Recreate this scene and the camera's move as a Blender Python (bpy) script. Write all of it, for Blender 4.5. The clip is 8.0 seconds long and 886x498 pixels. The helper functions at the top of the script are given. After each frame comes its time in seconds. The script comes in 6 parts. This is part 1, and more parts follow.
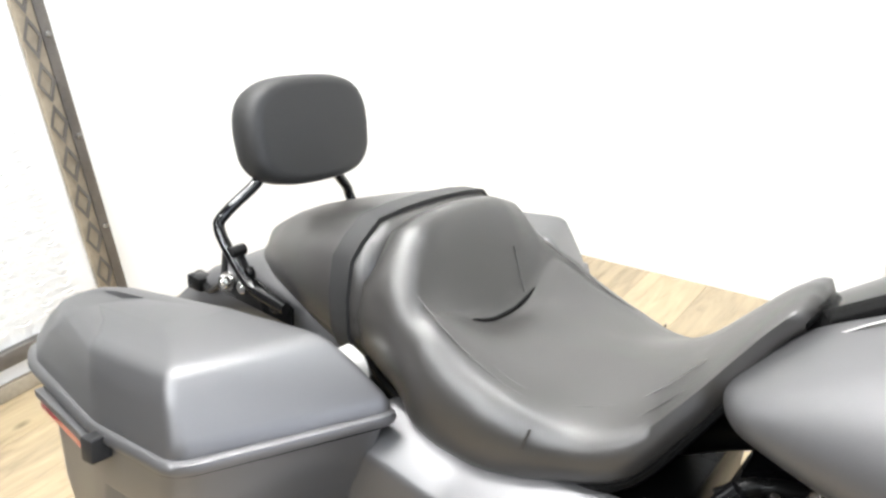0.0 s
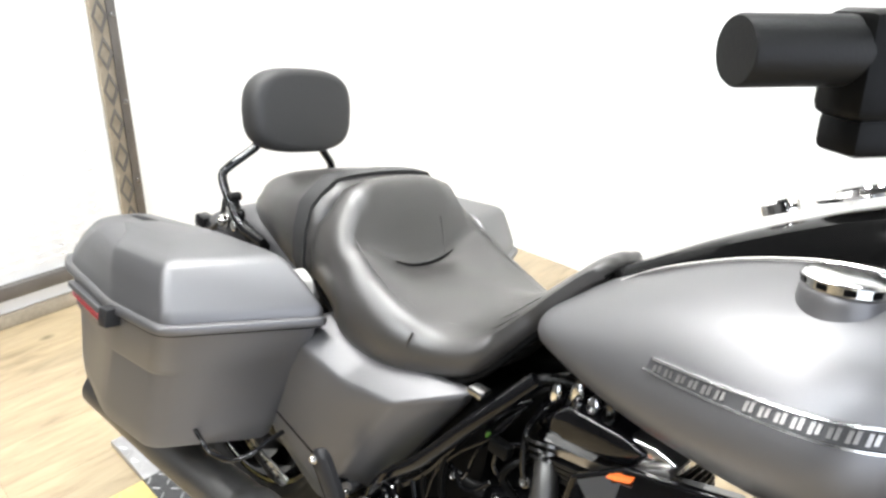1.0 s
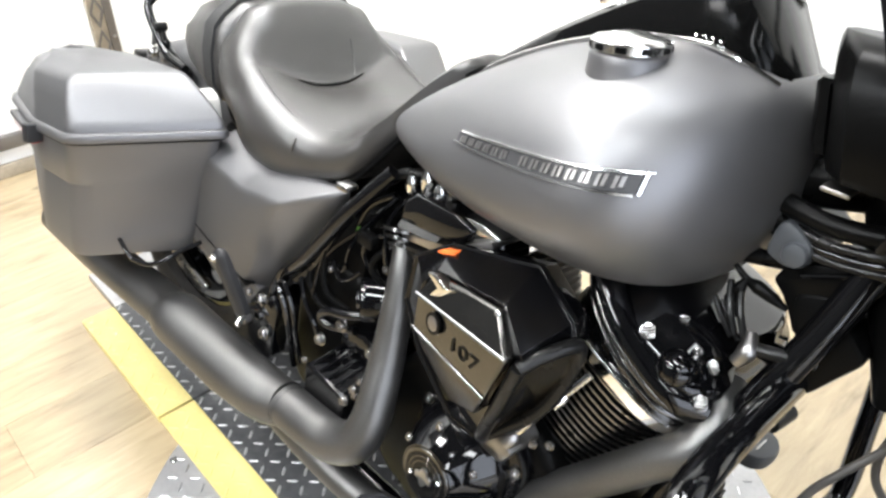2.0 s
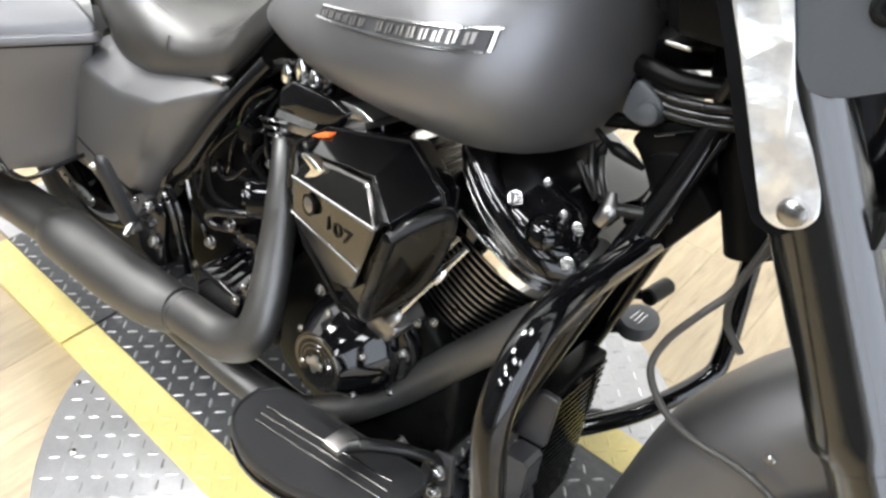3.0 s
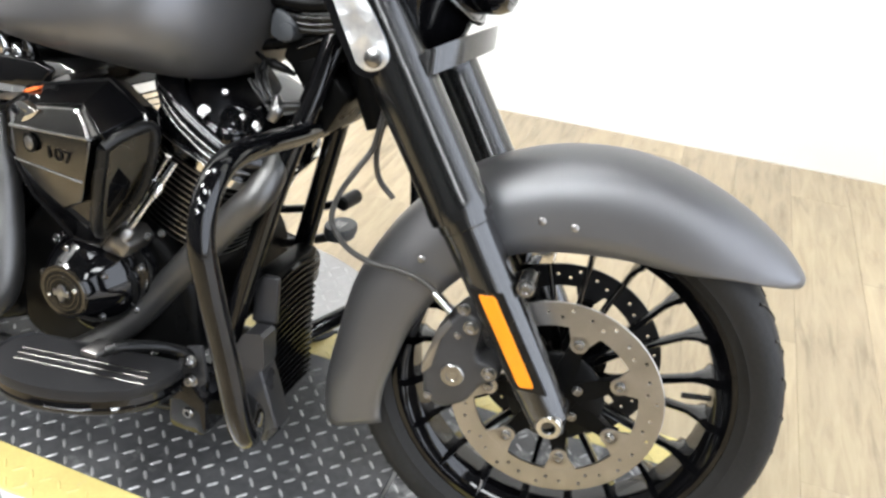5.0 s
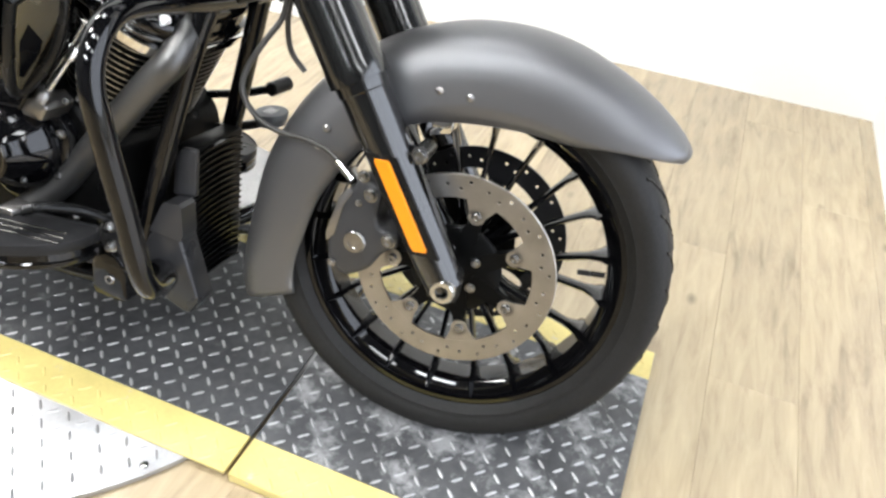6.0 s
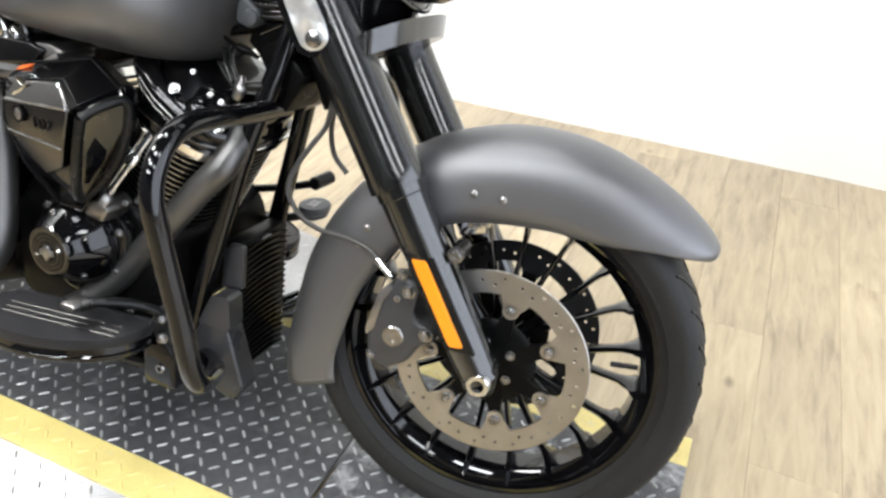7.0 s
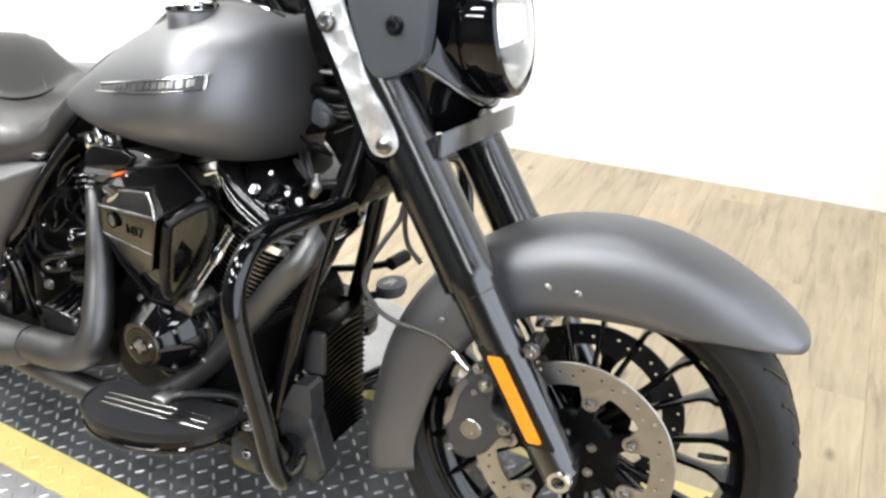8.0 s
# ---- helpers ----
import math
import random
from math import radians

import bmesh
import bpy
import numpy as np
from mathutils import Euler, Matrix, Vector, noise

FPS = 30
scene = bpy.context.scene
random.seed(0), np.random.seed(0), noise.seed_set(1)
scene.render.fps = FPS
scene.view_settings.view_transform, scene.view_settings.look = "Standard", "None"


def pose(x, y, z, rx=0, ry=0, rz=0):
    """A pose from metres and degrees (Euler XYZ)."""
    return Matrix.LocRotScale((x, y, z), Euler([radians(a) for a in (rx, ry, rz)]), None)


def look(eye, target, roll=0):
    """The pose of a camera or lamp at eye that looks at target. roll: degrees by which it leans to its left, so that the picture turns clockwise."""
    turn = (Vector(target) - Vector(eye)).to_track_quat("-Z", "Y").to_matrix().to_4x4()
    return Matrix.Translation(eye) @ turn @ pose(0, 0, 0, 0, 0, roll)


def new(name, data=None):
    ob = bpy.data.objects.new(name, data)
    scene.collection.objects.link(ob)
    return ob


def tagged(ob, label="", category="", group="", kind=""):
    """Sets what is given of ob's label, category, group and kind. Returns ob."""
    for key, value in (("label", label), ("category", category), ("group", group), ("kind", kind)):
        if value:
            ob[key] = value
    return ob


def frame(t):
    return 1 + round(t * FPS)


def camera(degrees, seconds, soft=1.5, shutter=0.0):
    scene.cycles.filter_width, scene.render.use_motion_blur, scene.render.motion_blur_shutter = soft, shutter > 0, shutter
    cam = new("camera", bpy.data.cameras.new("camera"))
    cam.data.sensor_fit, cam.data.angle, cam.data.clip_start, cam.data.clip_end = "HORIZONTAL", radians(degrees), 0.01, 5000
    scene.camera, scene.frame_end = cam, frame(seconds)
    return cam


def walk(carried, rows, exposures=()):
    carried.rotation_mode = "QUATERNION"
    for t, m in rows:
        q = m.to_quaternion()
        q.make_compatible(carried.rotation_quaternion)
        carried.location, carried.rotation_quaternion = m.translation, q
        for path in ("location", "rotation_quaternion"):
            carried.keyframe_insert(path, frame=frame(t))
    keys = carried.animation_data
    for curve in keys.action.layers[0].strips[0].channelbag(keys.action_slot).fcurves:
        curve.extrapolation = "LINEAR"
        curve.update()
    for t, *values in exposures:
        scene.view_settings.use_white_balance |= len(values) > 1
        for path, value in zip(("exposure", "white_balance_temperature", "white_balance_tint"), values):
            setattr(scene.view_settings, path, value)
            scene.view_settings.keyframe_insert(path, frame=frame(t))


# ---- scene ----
cam = camera(61.53, 8.0, soft=2.7)
PATH = [
    (0.0, (0.783, -0.507, 1.213), (0.214, 0.157, 0.729), -2.92),
    (0.5, (0.928, -0.640, 1.263), (0.340, 0.022, 0.796), 0.77),
    (1.0, (1.095, -0.645, 1.285), (0.494, 0.005, 0.819), 3.05),
    (1.5, (1.289, -0.571, 1.262), (0.663, 0.023, 0.756), 3.62),
    (2.0, (1.349, -0.547, 1.213), (0.761, 0.007, 0.623), 0.87),
    (2.2, (1.372, -0.555, 1.196), (0.821, 0.000, 0.573), -0.18),
    (3.3, (1.457, -0.533, 1.156), (0.968, 0.052, 0.509), 2.37),
    (3.5, (1.470, -0.533, 1.154), (0.974, 0.054, 0.514), 1.98),
    (4.0, (1.513, -0.545, 1.140), (1.003, 0.048, 0.516), 0.31),
    (4.5, (1.594, -0.656, 1.146), (1.237, 0.072, 0.560), 3.22),
    (5.0, (1.711, -0.795, 1.139), (1.455, -0.014, 0.570), 4.27),
    (5.2, (1.761, -0.840, 1.130), (1.531, -0.059, 0.549), 5.58),
    (6.3, (1.896, -0.828, 1.072), (1.657, -0.087, 0.444), 6.73),
    (6.5, (1.895, -0.823, 1.091), (1.645, -0.077, 0.474), 4.65),
    (7.0, (1.885, -0.840, 1.147), (1.579, -0.070, 0.586), 3.81),
    (7.5, (1.843, -0.855, 1.207), (1.478, -0.063, 0.719), 3.93),
    (8.0, (1.870, -0.786, 1.231), (1.457, -0.046, 0.700), -2.01),
]
walk(cam, [(t, look(eye, aim, roll)) for t, eye, aim, roll in PATH], exposures=[(0.0, -0.06), (1.0, -0.02), (2.0, 0.2), (3.5, 0.05), (5.0, 0.0), (8.0, -0.05)])

# ---- world, lamps ----
world = bpy.data.worlds.new("world")
scene.world = world
world.use_nodes = True
world.node_tree.nodes["Background"].inputs[0].default_value = (0.8, 0.85, 0.9, 1)
world.node_tree.nodes["Background"].inputs[1].default_value = 0.05
ROOM_X0, ROOM_X1, ROOM_Y0, ROOM_Z0, ROOM_Z1 = -1.10, 4.4, -5.2, -0.02, 3.3
LAMPS = [(-0.45, 0.25, 84), (0.95, 0.45, 16), (-0.5, -0.95, 54), (1.45, -1.35, 28), (-0.5, -2.3, 34), (0.75, -2.6, 52), (-0.5, -3.9, 36), (0.75, -4.0, 52), (3.3, -0.95, 3), (3.3, -2.6, 6)]
for lx, ly, watt in LAMPS:
    lamp = bpy.data.lights.new("ceiling_lamp", "AREA")
    lamp.shape, lamp.size, lamp.size_y, lamp.energy, lamp.color = "RECTANGLE", 1.16, 0.26, watt, (0.975, 0.965, 0.95) if lx < 0 else (0.92, 0.97, 1.02)
    new("ceiling_lamp", lamp).matrix_world = pose(lx, ly, ROOM_Z1 - 0.075)
# daylight in the three bays of the shop window at the east end
BAYS = [(-3.30, -1.68), (-1.65, -0.03), (0.0, 1.62)]
for y0, y1 in BAYS:
    sky = bpy.data.lights.new("window_daylight", "AREA")
    sky.shape, sky.size, sky.size_y, sky.energy, sky.color = "RECTANGLE", 3.14, y1 - y0, 63, (0.87, 0.94, 1.07)
    new("window_daylight", sky).matrix_world = pose(ROOM_X1 + 0.06, (y0 + y1) / 2, 1.67, 0, 90, 0)

# ---- materials ----
def material(name, color, rough=0.5, metal=0.0, vary=0.12, scale=8.0, fine=120.0, bump=0.0, coat=0.0, spread=0.0, spec=0.5, fleck=0.0, scuff=None):
    """A surface with two scales of variation in tone and gloss, a fine relief, and a tone of its own for each piece."""
    m = bpy.data.materials.new(name)
    m.use_nodes = True
    t = m.node_tree
    n, l = t.nodes, t.links
    b = n["Principled BSDF"]
    b.inputs["Metallic"].default_value = metal
    b.inputs["Coat Weight"].default_value = coat
    b.inputs["Coat Roughness"].default_value = 0.04
    b.inputs["Specular IOR Level"].default_value = spec
    co = n.new("ShaderNodeTexCoord")
    big, small = n.new("ShaderNodeTexNoise"), n.new("ShaderNodeTexNoise")
    big.inputs["Scale"].default_value, small.inputs["Scale"].default_value = scale, fine
    big.inputs["Detail"].default_value, small.inputs["Detail"].default_value = 4, 3
    for k in (big, small):
        l.new(co.outputs["Object"], k.inputs["Vector"])
    mix = n.new("ShaderNodeMath")
    mix.operation = "MULTIPLY_ADD"
    l.new(small.outputs["Fac"], mix.inputs[0])
    mix.inputs[1].default_value = 0.5 + fleck
    l.new(big.outputs["Fac"], mix.inputs[2])
    ramp = n.new("ShaderNodeMapRange")
    ramp.inputs["From Min"].default_value, ramp.inputs["From Max"].default_value = 0.4, 1.1
    ramp.inputs["To Min"].default_value, ramp.inputs["To Max"].default_value = 1 - vary, 1 + vary
    l.new(mix.outputs[0], ramp.inputs["Value"])
    info = n.new("ShaderNodeObjectInfo")
    own = n.new("ShaderNodeMapRange")
    own.inputs["To Min"].default_value, own.inputs["To Max"].default_value = 1 - spread, 1 + spread
    l.new(info.outputs["Random"], own.inputs["Value"])
    both = n.new("ShaderNodeMath")
    both.operation = "MULTIPLY"
    l.new(ramp.outputs[0], both.inputs[0])
    l.new(own.outputs[0], both.inputs[1])
    tone = n.new("ShaderNodeVectorMath")
    tone.operation = "SCALE"
    tone.inputs[0].default_value = color
    l.new(both.outputs[0], tone.inputs["Scale"])
    l.new(tone.outputs[0], b.inputs["Base Color"])
    if scuff:
        # bare, scraped spots: (noise scale, threshold, tone)
        spot, edge, worn = n.new("ShaderNodeTexNoise"), n.new("ShaderNodeMapRange"), n.new("ShaderNodeMix")
        spot.inputs["Scale"].default_value, spot.inputs["Detail"].default_value, spot.inputs["Roughness"].default_value = scuff[0], 9, 0.7
        l.new(co.outputs["Object"], spot.inputs["Vector"])
        edge.inputs["From Min"].default_value, edge.inputs["From Max"].default_value = scuff[1], scuff[1] + 0.12
        l.new(spot.outputs["Fac"], edge.inputs["Value"])
        worn.data_type = "RGBA"
        l.new(edge.outputs[0], worn.inputs[0])
        l.new(tone.outputs[0], worn.inputs[6])
        worn.inputs[7].default_value = (scuff[2], scuff[2], scuff[2], 1)
        l.new(worn.outputs[2], b.inputs["Base Color"])
    gloss = n.new("ShaderNodeMapRange")
    gloss.inputs["From Min"].default_value, gloss.inputs["From Max"].default_value = 0.3, 0.8
    gloss.inputs["To Min"].default_value, gloss.inputs["To Max"].default_value = rough * 0.88, min(1.0, rough * 1.15)
    l.new(big.outputs["Fac"], gloss.inputs["Value"])
    l.new(gloss.outputs[0], b.inputs["Roughness"])
    if bump:
        rel = n.new("ShaderNodeBump")
        rel.inputs["Strength"].default_value, rel.inputs["Distance"].default_value = bump, 0.002
        l.new(small.outputs["Fac"], rel.inputs["Height"])
        l.new(rel.outputs[0], b.inputs["Normal"])
    return m


PAINT = material("satin_grey_paint", (0.160, 0.159, 0.163), 0.46, 0.80, 0.06, 3, 900, 0.02, fleck=0.2)
GLOSS = material("gloss_black", (0.0022, 0.0022, 0.0026), 0.06, 0.0, 0.1, 6, 60, spec=0.50)
INNER = material("polished_black_plastic", (0.003, 0.003, 0.003), 0.14, 0.0, 0.2, 10, 300, 0.02, spec=0.16)
SATIN = material("satin_black", (0.006, 0.006, 0.006), 0.28, 0.0, 0.2, 10, 300, 0.03, spec=0.28)
MATTE = material("matte_black_metal", (0.003, 0.003, 0.003), 0.30, 0.0, 0.3, 14, 200, 0.1, spec=0.08)
PIPE = material("ceramic_black_pipe", (0.135, 0.133, 0.130), 0.42, 0.9, 0.2, 10, 400, 0.05)
VINYL = material("black_seat_vinyl", (0.031, 0.029, 0.027), 0.36, 0.0, 0.22, 9, 700, 0.18, spec=0.85)
PAD = material("backrest_vinyl", (0.022, 0.022, 0.022), 0.55, 0.0, 0.15, 9, 700, 0.2)
RUBBER = material("tyre_rubber", (0.011, 0.0105, 0.010), 0.6, 0.0, 0.35, 14, 180, 0.3, spec=0.25, fleck=0.3)
GRIP = material("grip_rubber", (0.005, 0.005, 0.005), 0.45, 0.0, 0.2, 30, 500, 0.1, spec=0.22)
CHROME = material("chrome", (0.78, 0.77, 0.75), 0.07, 1.0, 0.05, 9, 90)
STEEL = material("polished_steel", (0.72, 0.72, 0.71), 0.2, 1.0, 0.1, 20, 200, 0.05)
BOLT = material("zinc_bolt", (0.34, 0.335, 0.33), 0.24, 1.0, 0.15, 40, 300)
ALLOY = material("machined_alloy", (0.34, 0.33, 0.32), 0.34, 1.0, 0.15, 20, 300, 0.05)
ROTOR = material("brake_disc_steel", (0.46, 0.44, 0.41), 0.34, 1.0, 0.14, 30, 500, 0.08)
SMOKED = material("smoked_metal", (0.115, 0.112, 0.107), 0.2, 1.0, 0.1, 20, 300, 0.02)
DARKPANEL = material("dark_reflective_panel", (0.17, 0.155, 0.130), 0.26, 1.0, 0.1, 10, 200, 0.02)
CALIPER = material("caliper_grey", (0.05, 0.05, 0.052), 0.4, 0.4, 0.15, 20, 300, 0.05)
AMBER = material("amber_reflector", (0.80, 0.255, 0.008), 0.16, 0.0, 0.05, 20, 500, 0.0, coat=0.5)
RED = material("red_reflector", (0.38, 0.02, 0.025), 0.15, 0.0, 0.1, 20, 500, coat=0.5)
ORANGE = material("orange_label", (0.85, 0.16, 0.03), 0.45, 0.0, 0.05)
WHITE_P = material("white_plastic", (0.52, 0.51, 0.48), 0.4, 0.0, 0.08)
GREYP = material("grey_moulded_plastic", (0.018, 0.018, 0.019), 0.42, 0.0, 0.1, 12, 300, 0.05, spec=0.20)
SLATE = material("slate_grey_plastic", (0.060, 0.065, 0.072), 0.42, 0.0, 0.1, 12, 300, 0.05, spec=0.35)
GREYL = material("light_grey_plastic", (0.026, 0.026, 0.028), 0.3, 0.0, 0.1, 12, 300, 0.05)
PALE = material("pale_wall_paint", (0.82, 0.82, 0.81), 0.75, 0.0, 0.03, 2, 140, 0.05)
DULL = material("dull_grey_wall", (0.05, 0.05, 0.05), 0.8, 0.0, 0.05, 2, 140, 0.05)
WALL = material("white_wall_paint", (0.84, 0.84, 0.82), 0.75, 0.0, 0.02, 2, 140, 0.05)
CEIL = material("black_ceiling", (0.02, 0.02, 0.021), 0.8, 0.0, 0.03, 3, 100, 0.05)
BOARD = material("pine_board", (0.31, 0.265, 0.20), 0.6, 0.0, 0.3, 14, 70, 0.05)
DARKSTEEL = material("dark_steel_strip", (0.15, 0.14, 0.13), 0.45, 0.6, 0.25, 12, 160, 0.05)
MESHPAINT = material("white_expanded_metal", (0.80, 0.80, 0.79), 0.5, 0.0, 0.05)
PLATE_BLACK = material("black_painted_tread_plate", (0.052, 0.053, 0.055), 0.40, 0.1, 0.5, 5, 60, 0.3, fleck=0.3, scuff=(13, 0.58, 0.20))
PLATE_SCUFFED = material("scuffed_black_tread_plate", (0.060, 0.061, 0.063), 0.44, 0.1, 0.5, 9, 45, 0.3, fleck=0.3, scuff=(13, 0.50, 0.30))
PLATE_YELLOW = material("yellow_painted_tread_plate", (0.64, 0.525, 0.19), 0.42, 0.0, 0.16, 9, 120, 0.1, coat=0.4, scuff=(26, 0.61, 0.44))
PLATE_BARE = material("bare_aluminium_tread_plate", (0.44, 0.44, 0.445), 0.40, 0.8, 0.16, 7, 120, 0.1)
PLATE_WORN = material("worn_tread_lugs", (0.40, 0.40, 0.405), 0.40, 0.6, 0.5, 6, 120, 0.1)
HOSE = material("braided_hose", (0.05, 0.048, 0.045), 0.4, 0.3, 0.2, 60, 900, 0.3)
FORK = material("gloss_black_fork", (0.004, 0.004, 0.004), 0.17, 0.0, 0.08, 10, 300, 0.01, spec=1.0)


def film_material():
    """Steel plate under clear film that lies on it in creased facets."""
    mat = bpy.data.materials.new("steel_under_creased_film")
    mat.use_nodes = True
    nt = mat.node_tree
    b = nt.nodes["Principled BSDF"]
    b.inputs["Metallic"].default_value = 0.75
    b.inputs["Roughness"].default_value = 0.36
    co = nt.nodes.new("ShaderNodeTexCoord")
    cells = nt.nodes.new("ShaderNodeTexVoronoi")
    cells.inputs["Scale"].default_value = 30
    cells.inputs["Randomness"].default_value = 1.0
    fine = nt.nodes.new("ShaderNodeTexNoise")
    fine.inputs["Scale"].default_value = 38
    fine.inputs["Detail"].default_value = 4
    for node in (cells, fine):
        nt.links.new(co.outputs["Object"], node.inputs["Vector"])
    mix = nt.nodes.new("ShaderNodeMath")
    mix.operation = "MULTIPLY_ADD"
    mix.inputs[1].default_value = 0.5
    nt.links.new(fine.outputs["Fac"], mix.inputs[0])
    nt.links.new(cells.outputs["Distance"], mix.inputs[2])
    bump = nt.nodes.new("ShaderNodeBump")
    bump.inputs["Strength"].default_value = 0.42
    bump.inputs["Distance"].default_value = 0.010
    nt.links.new(mix.outputs[0], bump.inputs["Height"])
    nt.links.new(bump.outputs["Normal"], b.inputs["Normal"])
    ramp = nt.nodes.new("ShaderNodeValToRGB")
    ramp.color_ramp.elements[0].color = (0.60, 0.61, 0.63, 1)
    ramp.color_ramp.elements[1].color = (0.84, 0.84, 0.83, 1)
    ramp.color_ramp.elements[0].position, ramp.color_ramp.elements[1].position = 0.38, 0.62
    nt.links.new(fine.outputs["Fac"], ramp.inputs[0])
    nt.links.new(ramp.outputs[0], b.inputs["Base Color"])
    return mat


FILM = film_material()

FIN = material("fin_edge_alloy", (0.42, 0.42, 0.41), 0.3, 1.0, 0.1, 30, 200)


def plank_material():
    m = bpy.data.materials.new("wood_look_vinyl")
    m.use_nodes = True
    n, l = m.node_tree.nodes, m.node_tree.links
    b = n["Principled BSDF"]
    co, info = n.new("ShaderNodeTexCoord"), n.new("ShaderNodeObjectInfo")
    shift = n.new("ShaderNodeVectorMath")
    shift.operation = "MULTIPLY_ADD"
    l.new(info.outputs["Random"], shift.inputs[0])
    shift.inputs[1].default_value = (31.0, 17.0, 5.0)
    l.new(co.outputs["Object"], shift.inputs[2])
    stretch = n.new("ShaderNodeMapping")
    stretch.inputs["Scale"].default_value = (24.0, 3.4, 4.0)
    l.new(shift.outputs[0], stretch.inputs["Vector"])
    grain, cloud = n.new("ShaderNodeTexNoise"), n.new("ShaderNodeTexNoise")
    grain.inputs["Scale"].default_value, grain.inputs["Detail"].default_value = 1.6, 12
    grain.inputs["Distortion"].default_value = 0.5
    grain.inputs["Roughness"].default_value = 0.62
    cloud.inputs["Scale"].default_value, cloud.inputs["Detail"].default_value = 2.2, 3
    l.new(stretch.outputs[0], grain.inputs["Vector"])
    l.new(shift.outputs[0], cloud.inputs["Vector"])
    add = n.new("ShaderNodeMath")
    add.operation = "MULTIPLY_ADD"
    l.new(cloud.outputs["Fac"], add.inputs[0])
    add.inputs[1].default_value = 0.5
    l.new(grain.outputs["Fac"], add.inputs[2])
    ramp = n.new("ShaderNodeValToRGB")
    ramp.color_ramp.elements[0].position, ramp.color_ramp.elements[0].color = 0.46, (0.215, 0.160, 0.097, 1)
    ramp.color_ramp.elements[1].position, ramp.color_ramp.elements[1].color = 0.98, (0.42, 0.335, 0.205, 1)
    mid = ramp.color_ramp.elements.new(0.68)
    mid.color = (0.325, 0.252, 0.155, 1)
    l.new(add.outputs[0], ramp.inputs["Fac"])
    own = n.new("ShaderNodeMapRange")
    own.inputs["To Min"].default_value, own.inputs["To Max"].default_value = 0.90, 1.10
    l.new(info.outputs["Random"], own.inputs["Value"])
    tone = n.new("ShaderNodeVectorMath")
    tone.operation = "SCALE"
    l.new(ramp.outputs["Color"], tone.inputs[0])
    l.new(own.outputs[0], tone.inputs["Scale"])
    # small dark knots
    knot, ring, dark = n.new("ShaderNodeTexVoronoi"), n.new("ShaderNodeMapRange"), n.new("ShaderNodeVectorMath")
    squeeze = n.new("ShaderNodeMapping")
    squeeze.inputs["Scale"].default_value = (7.0, 4.0, 1.0)
    l.new(shift.outputs[0], squeeze.inputs["Vector"])
    l.new(squeeze.outputs[0], knot.inputs["Vector"])
    knot.inputs["Scale"].default_value = 1.0
    ring.inputs["From Min"].default_value, ring.inputs["From Max"].default_value = 0.03, 0.11
    ring.inputs["To Min"].default_value, ring.inputs["To Max"].default_value = 0.55, 1.0
    l.new(knot.outputs["Distance"], ring.inputs["Value"])
    dark.operation = "SCALE"
    l.new(tone.outputs[0], dark.inputs[0])
    l.new(ring.outputs[0], dark.inputs["Scale"])
    l.new(dark.outputs[0], b.inputs["Base Color"])
    b.inputs["Roughness"].default_value = 0.27
    b.inputs["Specular IOR Level"].default_value = 0.6
    b.inputs["Coat Weight"].default_value = 0.8
    b.inputs["Coat Roughness"].default_value = 0.22
    rel = n.new("ShaderNodeBump")
    rel.inputs["Strength"].default_value, rel.inputs["Distance"].default_value = 0.12, 0.001
    l.new(grain.outputs["Fac"], rel.inputs["Height"])
    l.new(rel.outputs[0], b.inputs["Normal"])
    return m


PLANK = plank_material()


def lens_material(name, color, rough):
    m = bpy.data.materials.new(name)
    m.use_nodes = True
    b = m.node_tree.nodes["Principled BSDF"]
    b.inputs["Base Color"].default_value = (*color, 1)
    b.inputs["Roughness"].default_value = rough
    b.inputs["Transmission Weight"].default_value = 0.95
    b.inputs["IOR"].default_value = 1.45
    return m


GLASS = lens_material("clear_lens", (0.95, 0.96, 0.96), 0.03)
SMOKE = lens_material("smoked_lens", (0.45, 0.42, 0.38), 0.06)


def glow_material():
    m = bpy.data.materials.new("lamp_diffuser")
    m.use_nodes = True
    b = m.node_tree.nodes["Principled BSDF"]
    b.inputs["Base Color"].default_value = (0.9, 0.9, 0.88, 1)
    b.inputs["Emission Color"].default_value = (0.95, 0.98, 1.0, 1)
    b.inputs["Emission Strength"].default_value = 14.0
    return m


GLOW = glow_material()

# ---- mesh helpers ----
LEAN, HEADING, STEER = -11.69, 1.13, 5.03
ROOT = pose(0, 0, 0, 0, 0, HEADING) @ pose(0, 0, 0, LEAN)
PIVOT = Matrix.Translation((1.795, 0, 0))
RAKE = radians(26)
STEERED = PIVOT @ Matrix.Rotation(radians(STEER), 4, Vector((-math.sin(RAKE), 0, math.cos(RAKE)))) @ PIVOT.inverted()


def part(name, bm, mat, parent=None, label="", sharp=38, front=False):
    """Links a bmesh as one object. front: it turns with the handlebar."""
    if front:
        bm.transform(STEERED)
    bmesh.ops.recalc_face_normals(bm, faces=bm.faces)
    me = bpy.data.meshes.new(name)
    bm.to_mesh(me)
    bm.free()
    for p in me.polygons:
        p.use_smooth = True
    me.set_sharp_from_angle(angle=radians(sharp))
    me.materials.append(mat)
    ob = new(name, me)
    ob.parent = parent
    if label:
        ob["label"] = label
    return ob


